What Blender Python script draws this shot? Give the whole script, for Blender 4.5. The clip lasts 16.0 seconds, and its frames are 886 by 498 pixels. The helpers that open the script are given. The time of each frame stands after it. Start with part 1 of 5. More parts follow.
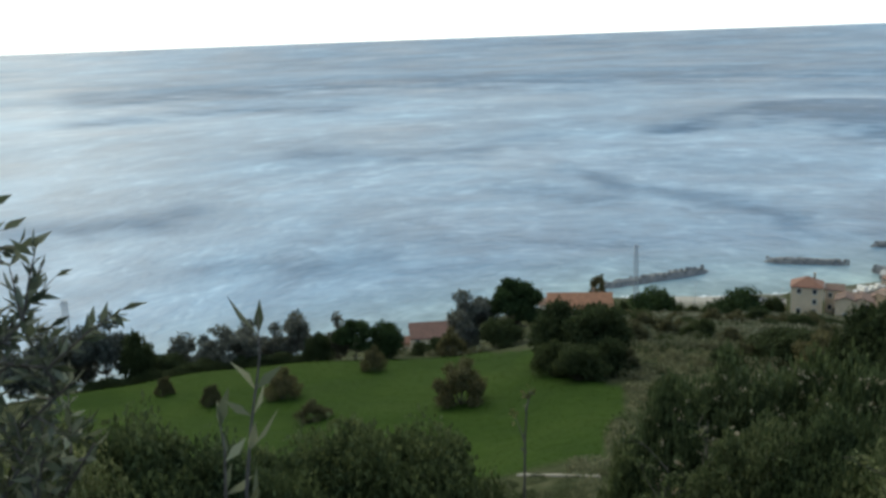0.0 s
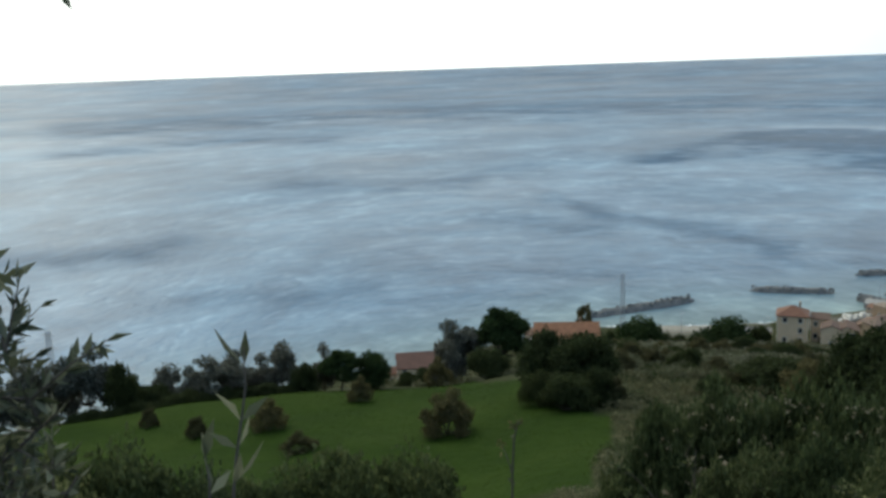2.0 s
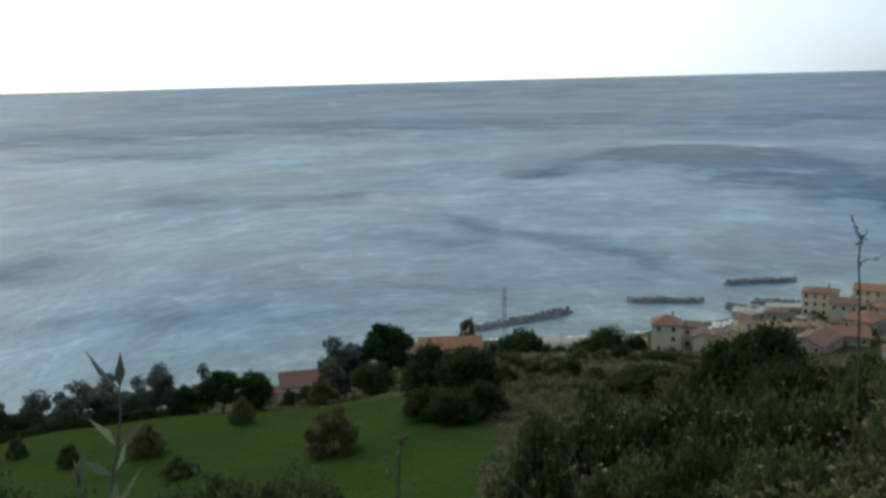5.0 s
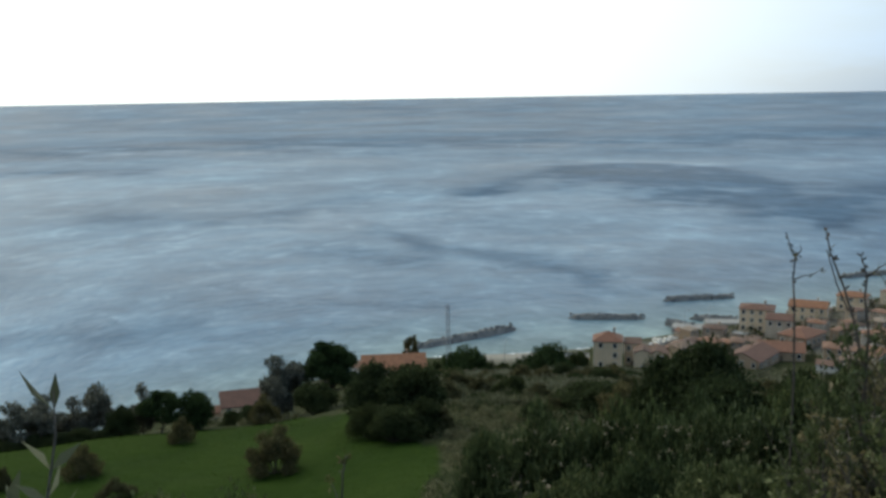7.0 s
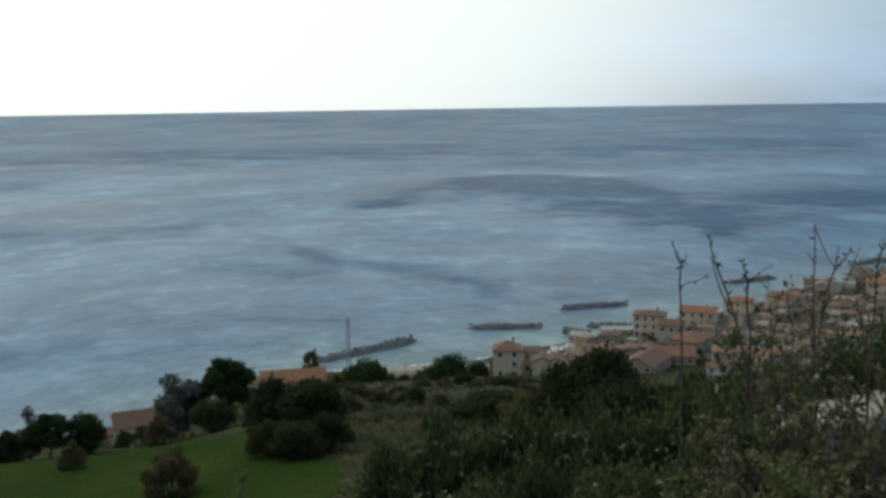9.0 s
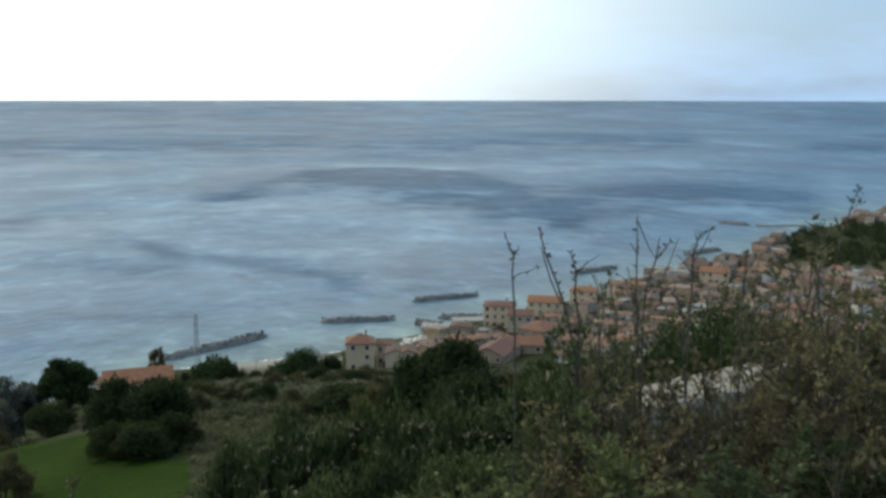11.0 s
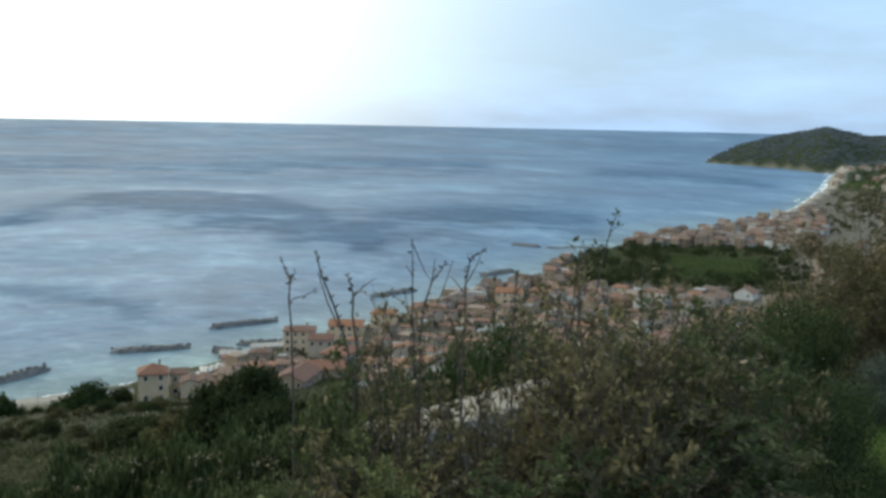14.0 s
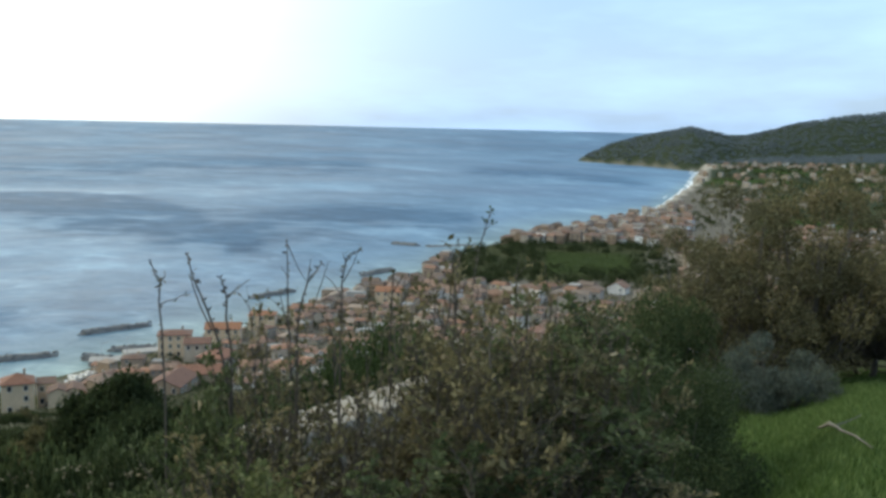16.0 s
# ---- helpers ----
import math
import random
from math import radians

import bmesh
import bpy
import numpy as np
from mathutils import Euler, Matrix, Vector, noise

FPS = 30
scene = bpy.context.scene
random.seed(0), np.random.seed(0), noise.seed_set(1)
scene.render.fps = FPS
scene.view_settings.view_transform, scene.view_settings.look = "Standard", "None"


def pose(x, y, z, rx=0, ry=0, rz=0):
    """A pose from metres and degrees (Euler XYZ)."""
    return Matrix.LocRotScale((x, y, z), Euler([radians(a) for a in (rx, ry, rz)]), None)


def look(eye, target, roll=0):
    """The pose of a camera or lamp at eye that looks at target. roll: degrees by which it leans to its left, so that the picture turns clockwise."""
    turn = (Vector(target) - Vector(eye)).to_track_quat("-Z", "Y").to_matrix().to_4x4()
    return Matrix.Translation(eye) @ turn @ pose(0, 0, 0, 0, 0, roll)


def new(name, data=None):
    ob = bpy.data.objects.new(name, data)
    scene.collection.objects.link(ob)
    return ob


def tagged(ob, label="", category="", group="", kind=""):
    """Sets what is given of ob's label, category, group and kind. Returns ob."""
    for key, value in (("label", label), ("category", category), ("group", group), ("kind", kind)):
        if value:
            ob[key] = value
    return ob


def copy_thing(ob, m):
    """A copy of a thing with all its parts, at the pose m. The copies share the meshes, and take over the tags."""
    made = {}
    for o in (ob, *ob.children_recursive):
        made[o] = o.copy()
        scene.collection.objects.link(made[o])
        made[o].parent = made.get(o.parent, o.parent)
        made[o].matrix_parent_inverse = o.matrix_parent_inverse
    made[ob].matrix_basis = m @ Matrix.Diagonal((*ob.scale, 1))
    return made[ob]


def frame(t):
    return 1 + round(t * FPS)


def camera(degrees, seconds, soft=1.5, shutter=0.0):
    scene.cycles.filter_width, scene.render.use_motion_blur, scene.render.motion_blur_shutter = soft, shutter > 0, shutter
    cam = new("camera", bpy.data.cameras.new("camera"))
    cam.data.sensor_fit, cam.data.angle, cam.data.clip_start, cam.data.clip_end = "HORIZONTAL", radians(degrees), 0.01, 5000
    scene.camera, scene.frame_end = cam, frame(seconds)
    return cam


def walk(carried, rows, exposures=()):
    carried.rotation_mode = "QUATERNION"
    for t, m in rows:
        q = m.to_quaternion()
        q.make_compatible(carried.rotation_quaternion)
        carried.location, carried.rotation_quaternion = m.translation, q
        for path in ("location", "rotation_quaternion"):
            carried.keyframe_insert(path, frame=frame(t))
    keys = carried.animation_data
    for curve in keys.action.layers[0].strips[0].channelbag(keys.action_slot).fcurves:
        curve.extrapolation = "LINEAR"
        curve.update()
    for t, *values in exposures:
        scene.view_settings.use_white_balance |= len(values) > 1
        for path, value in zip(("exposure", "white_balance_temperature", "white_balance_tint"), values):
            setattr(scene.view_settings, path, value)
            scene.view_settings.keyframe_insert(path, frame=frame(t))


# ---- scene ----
EYE = 100.0   # metres above the sea


def at(az, d, z=0.0):
    """A place in plan, by its bearing (degrees, to the left of +y) and distance from the viewpoint."""
    a = radians(az)
    return Vector((-d * math.sin(a), d * math.cos(a), z))


# ---- camera: seconds, x, y, bearing, pitch, roll ----
PATH = [
    (0, 0.000, -0.000, 0.04, -12.74, -2.09),
    (0.5, 0.000, -0.000, 0.03, -12.04, -2.22),
    (1, 0.000, -0.000, -0.20, -11.38, -2.50),
    (1.5, 0.000, -0.000, -0.38, -11.10, -2.32),
    (2, 0.000, -0.000, -0.84, -10.98, -2.03),
    (2.5, 0.000, -0.000, -1.36, -10.77, -2.07),
    (3, 0.000, -0.000, -2.04, -10.77, -1.98),
    (3.5, 0.000, -0.000, -2.99, -10.76, -1.59),
    (4, 0.000, -0.000, -4.67, -10.63, -1.61),
    (6.5, 0.000, -0.000, -11.01, -9.58, -1.12),
    (7, 0.000, -0.000, -11.49, -9.29, -0.98),
    (7.5, 0.000, -0.000, -12.74, -8.84, -0.60),
    (8, 0.000, -0.000, -13.93, -8.46, -0.51),
    (8.5, 0.011, -0.007, -15.45, -8.19, -0.84),
    (9, 0.017, -0.010, -17.63, -8.66, -0.89),
    (11.5, 0.115, -0.066, -28.20, -9.11, 0.17),
    (12, 0.138, -0.079, -29.62, -9.17, 0.14),
    (12.5, 0.178, -0.102, -31.68, -9.10, 0.20),
    (13, 0.207, -0.119, -34.02, -8.46, 0.73),
    (13.5, 0.230, -0.132, -36.66, -7.98, 1.06),
    (14, 0.207, -0.119, -38.66, -7.61, 1.18),
    (14.5, 0.201, -0.115, -40.87, -7.58, 1.40),
    (15, 0.218, -0.125, -42.86, -7.56, 1.29),
    (15.5, 0.224, -0.129, -44.54, -7.57, 1.27),
    (16, 0.224, -0.129, -45.96, -7.51, 1.33),
]
cam = camera(49.84, 16.0, soft=3.2)
rows = []
for t, x, y, az, el, roll in PATH:
    eye = Vector((x, y, EYE))
    rows.append((t, look(eye, eye + at(az, math.cos(radians(el)), math.sin(radians(el))), roll)))
walk(cam, rows, [(0, 0.36, 6650, -0.6), (2, 0.05, 6650, -0.6), (3.5, -0.12, 6650, -0.6), (6.5, -0.08, 6650, -0.6), (7.5, -0.07, 6650, -0.6), (8.7, -0.29, 6650, -0.6), (9.2, -0.32, 6650, -0.6), (11.3, 0.12, 6650, -0.6), (13, 0.18, 6650, -0.6), (16, 0.45, 6650, -0.6)])

# ---- world and sun ----
SUN_AZ, SUN_EL = 24.0, 34.0
world = bpy.data.worlds.new("world")
scene.world = world
world.use_nodes = True
wt = world.node_tree
wt.nodes.clear()


def wnode(kind, **values):
    n = wt.nodes.new(kind)
    for key, value in values.items():
        n.inputs[key].default_value = value
    return n


sky = wt.nodes.new("ShaderNodeTexSky")
sky.sky_type = "NISHITA"
sky.sun_disc = False
sky.sun_elevation = radians(SUN_EL)
sky.sun_rotation = radians(-SUN_AZ)
sky.air_density, sky.dust_density, sky.ozone_density = 1.0, 1.5, 1.5
geo = wt.nodes.new("ShaderNodeTexCoord")
sun_way = at(SUN_AZ, math.cos(radians(SUN_EL)), math.sin(radians(SUN_EL)))
dot = wt.nodes.new("ShaderNodeVectorMath")
dot.operation = "DOT_PRODUCT"
dot.inputs[1].default_value = sun_way
wt.links.new(geo.outputs["Generated"], dot.inputs[0])
glow = wt.nodes.new("ShaderNodeMapRange")      # thin bright cloud round the veiled sun
glow.interpolation_type = "SMOOTHERSTEP"
for i, v in ((1, 0.22), (2, 0.80), (3, 0.0), (4, 1.0)):
    glow.inputs[i].default_value = v
wt.links.new(dot.outputs["Value"], glow.inputs[0])
mapping = wnode("ShaderNodeMapping", Scale=(1.0, 1.0, 4.5))
clouds = wnode("ShaderNodeTexNoise", Scale=2.2, Detail=6.0, Roughness=0.55)
wt.links.new(geo.outputs["Generated"], mapping.inputs[0])
wt.links.new(mapping.outputs[0], clouds.inputs["Vector"])
veil = wt.nodes.new("ShaderNodeMapRange")
for i, v in ((1, 0.42), (2, 0.66), (3, 0.5), (4, 1.0)):
    veil.inputs[i].default_value = v
wt.links.new(clouds.outputs["Fac"], veil.inputs[0])
mix1 = wt.nodes.new("ShaderNodeMix")
mix1.data_type = "RGBA"
mix1.inputs[7].default_value = (6.0, 8.5, 13.4, 1)     # cloud veil
wt.links.new(veil.outputs[0], mix1.inputs[0])
wt.links.new(sky.outputs[0], mix1.inputs[6])
mix2 = wt.nodes.new("ShaderNodeMix")
mix2.data_type = "RGBA"
mix2.inputs[7].default_value = (14.6, 14.8, 15.0, 1)  # bright cloud near the sun
wt.links.new(glow.outputs[0], mix2.inputs[0])
wt.links.new(mix1.outputs[2], mix2.inputs[6])
back = wnode("ShaderNodeBackground", Strength=0.088)
out = wt.nodes.new("ShaderNodeOutputWorld")
wt.links.new(mix2.outputs[2], back.inputs[0])
wt.links.new(back.outputs[0], out.inputs[0])

sun = new("sun", bpy.data.lights.new("sun", "SUN"))
sun.data.energy, sun.data.angle, sun.data.color = 0.9, radians(12), (1.0, 0.95, 0.88)
sun.matrix_world = look(sun_way * 50, (0, 0, 0))


# ---- materials ----
def shader(name):
    m = bpy.data.materials.new(name)
    m.use_nodes = True
    t = m.node_tree
    return m, t, t.nodes["Principled BSDF"]


def ramp(t, source, stops):
    r = t.nodes.new("ShaderNodeValToRGB")
    e = r.color_ramp.elements
    while len(e) < len(stops):
        e.new(0.5)
    for k, (p, c) in zip(e, stops):
        k.position, k.color = p, (*c, 1)
    t.links.new(source, r.inputs[0])
    return r.outputs[0]


def noisy(t, scale, detail=4.0, rough=0.55, stretch=None, coords="Object"):
    c = t.nodes.new("ShaderNodeTexCoord")
    n = t.nodes.new("ShaderNodeTexNoise")
    n.inputs["Scale"].default_value, n.inputs["Detail"].default_value, n.inputs["Roughness"].default_value = scale, detail, rough
    source = c.outputs[coords]
    if stretch:
        mp = t.nodes.new("ShaderNodeMapping")
        mp.inputs["Rotation"].default_value = (0, 0, radians(stretch[0]))
        mp.inputs["Scale"].default_value = stretch[1]
        t.links.new(source, mp.inputs[0])
        source = mp.outputs[0]
    t.links.new(source, n.inputs["Vector"])
    return n.outputs["Fac"]


def blend(t, fac, a, b, mode="MIX"):
    n = t.nodes.new("ShaderNodeMix")
    n.data_type, n.blend_type = "RGBA", mode
    for i, v in ((0, fac), (6, a), (7, b)):
        if isinstance(v, (int, float)):
            n.inputs[i].default_value = v
        elif isinstance(v, tuple):
            n.inputs[i].default_value = (*v, 1)
        else:
            t.links.new(v, n.inputs[i])
    return n.outputs[2]


def bump(t, p, height, strength, distance):
    b = t.nodes.new("ShaderNodeBump")
    b.inputs["Strength"].default_value, b.inputs["Distance"].default_value = strength, distance
    t.links.new(height, b.inputs["Height"])
    if p.inputs["Normal"].is_linked:
        t.links.new(p.inputs["Normal"].links[0].from_socket, b.inputs["Normal"])
    t.links.new(b.outputs[0], p.inputs["Normal"])


def leafy(name, dark, light, other, rough=0.8, spread=1.0):
    """Leaves: each one takes its own tint, and each plant leans its own way."""
    m, t, p = shader(name)
    g = t.nodes.new("ShaderNodeNewGeometry")
    pale = tuple(min(1.0, c * (1 + 0.45 * spread)) for c in other)
    col = ramp(t, g.outputs["Random Per Island"], [(0.0, tuple(c * (1 - 0.2 * spread) for c in dark)), (0.5, light), (0.86, other), (1.0, pale)])
    o = t.nodes.new("ShaderNodeObjectInfo")
    tint = ramp(t, o.outputs["Random"], [(0.0, (0.75, 0.8, 0.8)), (1.0, (1.15, 1.1, 1.0))])
    t.links.new(blend(t, 1.0, col, tint, "MULTIPLY"), p.inputs["Base Color"])
    p.inputs["Roughness"].default_value = rough
    p.inputs["Specular IOR Level"].default_value = 0.12
    through_light = t.nodes.new("ShaderNodeBsdfTranslucent")     # thin leaves let light through
    t.links.new(p.inputs["Base Color"].links[0].from_socket, through_light.inputs["Color"])
    both = t.nodes.new("ShaderNodeMixShader")
    both.inputs[0].default_value = 0.42
    t.links.new(p.outputs[0], both.inputs[1])
    t.links.new(through_light.outputs[0], both.inputs[2])
    t.links.new(both.outputs[0], t.nodes["Material Output"].inputs["Surface"])
    return m


def plain(name, colour, rough=0.7, scale=3.0, vary=0.25, bumpy=0.2, dist=0.02, metal=0.0, by_object=None):
    m, t, p = shader(name)
    n = noisy(t, scale)
    a = tuple(c * (1 - vary) for c in colour)
    b = tuple(min(1, c * (1 + vary)) for c in colour)
    col = ramp(t, n, [(0.3, a), (0.7, b)])
    fine = noisy(t, scale * 7)
    col = blend(t, 0.25, col, ramp(t, fine, [(0.35, a), (0.65, b)]))
    if by_object:
        o = t.nodes.new("ShaderNodeObjectInfo")
        r = ramp(t, o.outputs["Random"], by_object)
        col = blend(t, 0.86, col, blend(t, 1.0, r, ramp(t, n, [(0.25, (0.78, 0.77, 0.75)), (0.7, (1.08, 1.06, 1.04))]), "MULTIPLY"))
    t.links.new(col, p.inputs["Base Color"])
    p.inputs["Roughness"].default_value, p.inputs["Metallic"].default_value = rough, metal
    if bumpy:
        bump(t, p, fine, bumpy, dist)
    return m


BARK = plain("bark", (0.085, 0.07, 0.055), 0.9, 6, 0.35, 0.6, 0.02)
DRY_STEM = plain("dry_stem", (0.075, 0.06, 0.045), 0.85, 20, 0.3, 0.3, 0.004)
OAK = leafy("evergreen_leaves", (0.033, 0.043, 0.016), (0.045, 0.057, 0.021), (0.060, 0.072, 0.029))
LOW_OAK = leafy("low_evergreen_leaves", (0.040, 0.055, 0.022), (0.057, 0.074, 0.030), (0.082, 0.100, 0.043))
PINE = leafy("pine_needles", (0.022, 0.036, 0.013), (0.032, 0.053, 0.017), (0.048, 0.071, 0.027))
GREY = leafy("grey_green_leaves", (0.075, 0.080, 0.066), (0.106, 0.110, 0.092), (0.142, 0.145, 0.124))
RUSSET = leafy("russet_leaves", (0.068, 0.066, 0.030), (0.090, 0.084, 0.038), (0.115, 0.102, 0.050))
BUSH = leafy("bank_bush_leaves", (0.048, 0.064, 0.026), (0.068, 0.086, 0.036), (0.105, 0.120, 0.058))
TWIG = plain("dry_twigs", (0.07, 0.055, 0.038), 0.85, 20, 0.3, 0.3, 0.004)
OLIVE = leafy("olive_leaves", (0.050, 0.060, 0.032), (0.090, 0.102, 0.062), (0.18, 0.19, 0.135), 0.5)
THICKET = leafy("thicket_leaves", (0.088, 0.106, 0.042), (0.116, 0.134, 0.055), (0.160, 0.170, 0.082))
BROWN = leafy("brown_leaves", (0.122, 0.108, 0.054), (0.152, 0.132, 0.068), (0.198, 0.170, 0.094))
FRESH = leafy("fresh_green_leaves", (0.034, 0.052, 0.017), (0.052, 0.076, 0.026), (0.080, 0.106, 0.042))
SILVER = leafy("silver_leaves", (0.075, 0.088, 0.066), (0.112, 0.126, 0.098), (0.155, 0.168, 0.136))
PALE = leafy("pale_seed_heads", (0.15, 0.125, 0.075), (0.22, 0.185, 0.12), (0.30, 0.25, 0.17))
LAWN_BLADE = leafy("lawn_blades", (0.076, 0.122, 0.030), (0.108, 0.162, 0.046), (0.146, 0.192, 0.070))
# distance haze put into the leaf colour: paler, bluer, hardly varied
HAZY_MACCHIA = leafy("hazy_hill_macchia", (0.158, 0.178, 0.192), (0.174, 0.194, 0.206), (0.188, 0.208, 0.216), spread=0.1)
GRASS_BLADE = leafy("grass_blades", (0.024, 0.042, 0.006), (0.034, 0.056, 0.008), (0.046, 0.068, 0.013))
DRY_SCRUB = leafy("dry_scrub_leaves", (0.095, 0.095, 0.058), (0.165, 0.155, 0.10), (0.24, 0.22, 0.15))
SCRUB = leafy("scrub_leaves", (0.090, 0.096, 0.050), (0.128, 0.128, 0.070), (0.175, 0.165, 0.100))
ROCK = plain("rock", (0.135, 0.13, 0.12), 0.9, 0.6, 0.4, 0.7, 0.15)
WALL_STONE = plain("wall_stone", (0.27, 0.235, 0.18), 0.9, 5, 0.3, 0.6, 0.03)
CONCRETE = plain("concrete", (0.27, 0.255, 0.23), 0.85, 0.5, 0.2, 0.3, 0.02)
STEEL = plain("galvanised_steel", (0.34, 0.35, 0.35), 0.55, 4, 0.2, 0.1, 0.005, 0.6)
PLASTER = plain("plaster", (0.50, 0.41, 0.30), 0.9, 0.35, 0.14, 0.15, 0.02, by_object=[
    (0.0, (0.36, 0.27, 0.17)), (0.18, (0.24, 0.155, 0.095)), (0.36, (0.42, 0.35, 0.26)), (0.55, (0.19, 0.115, 0.075)), (0.68, (0.40, 0.28, 0.16)), (0.80, (0.26, 0.18, 0.12)), (0.93, (0.50, 0.44, 0.35)), (1.0, (0.80, 0.76, 0.68))])
OCHRE = plain("ochre_plaster", (0.60, 0.45, 0.285), 0.9, 0.35, 0.15, 0.15, 0.02)
WHITEWASH = plain("whitewash", (0.72, 0.68, 0.60), 0.9, 0.4, 0.12, 0.15, 0.02)
TILES = plain("clay_tiles", (0.27, 0.13, 0.075), 0.85, 0.8, 0.25, 0.4, 0.05, by_object=[
    (0.0, (0.20, 0.095, 0.055)), (0.25, (0.16, 0.10, 0.068)), (0.45, (0.085, 0.055, 0.042)), (0.7, (0.25, 0.125, 0.070)), (0.88, (0.13, 0.095, 0.07)), (1.0, (0.30, 0.24, 0.18))])
RED_TILES = plain("red_clay_tiles", (0.18, 0.08, 0.046), 0.85, 0.8, 0.25, 0.4, 0.05)
ORANGE_TILES = plain("orange_clay_tiles", (0.23, 0.100, 0.048), 0.85, 0.8, 0.25, 0.4, 0.05)
BROWN_TILES = plain("brown_clay_tiles", (0.135, 0.066, 0.043), 0.85, 0.8, 0.25, 0.4, 0.05)
GLASS = plain("window_glass", (0.03, 0.035, 0.04), 0.15, 1, 0.2, 0)
SHUTTER = plain("painted_shutter", (0.09, 0.10, 0.08), 0.7, 3, 0.2, 0.1)
DRIFT = plain("bleached_wood", (0.14, 0.125, 0.09), 0.85, 6, 0.3, 0.3)
WOOD = plain("weathered_wood", (0.16, 0.12, 0.08), 0.8, 4, 0.3, 0.2)
FOAM = plain("foam", (0.75, 0.78, 0.78), 0.8, 0.15, 0.12, 0.3, 0.1)


def ground_material():
    m, t, p = shader("hillside")
    big, mid, fine = noisy(t, 0.06, 5), noisy(t, 0.6, 5), noisy(t, 6.0, 4)

    def zone(name):
        a = t.nodes.new("ShaderNodeAttribute")
        a.attribute_name = name
        return a.outputs["Fac"]
    dry = ramp(t, mid, [(0.3, (0.022, 0.028, 0.010)), (0.55, (0.040, 0.044, 0.018)), (0.78, (0.085, 0.078, 0.045))])
    grass = ramp(t, big, [(0.34, (0.013, 0.026, 0.004)), (0.5, (0.026, 0.045, 0.006)), (0.68, (0.044, 0.062, 0.012))])
    grass = blend(t, 0.4, grass, ramp(t, mid, [(0.3, (0.014, 0.030, 0.003)), (0.7, (0.034, 0.060, 0.007))]))
    grass = blend(t, 0.3, grass, ramp(t, fine, [(0.3, (0.014, 0.030, 0.003)), (0.7, (0.032, 0.060, 0.008))]))
    paved = ramp(t, mid, [(0.3, (0.07, 0.065, 0.05)), (0.7, (0.17, 0.15, 0.12))])
    sand = ramp(t, mid, [(0.3, (0.24, 0.215, 0.175)), (0.7, (0.34, 0.31, 0.26))])
    wood = ramp(t, mid, [(0.3, (0.016, 0.024, 0.012)), (0.7, (0.045, 0.055, 0.03))])
    col = blend(t, zone("grass"), dry, grass)
    col = blend(t, zone("woods"), col, wood)
    col = blend(t, zone("paved"), col, paved)
    col = blend(t, zone("sand"), col, sand)
    t.links.new(col, p.inputs["Base Color"])
    p.inputs["Roughness"].default_value = 1.0
    p.inputs["Specular IOR Level"].default_value = 0.05
    bump(t, p, mid, 0.7, 0.5)
    bump(t, p, fine, 0.5, 0.06)
    return m


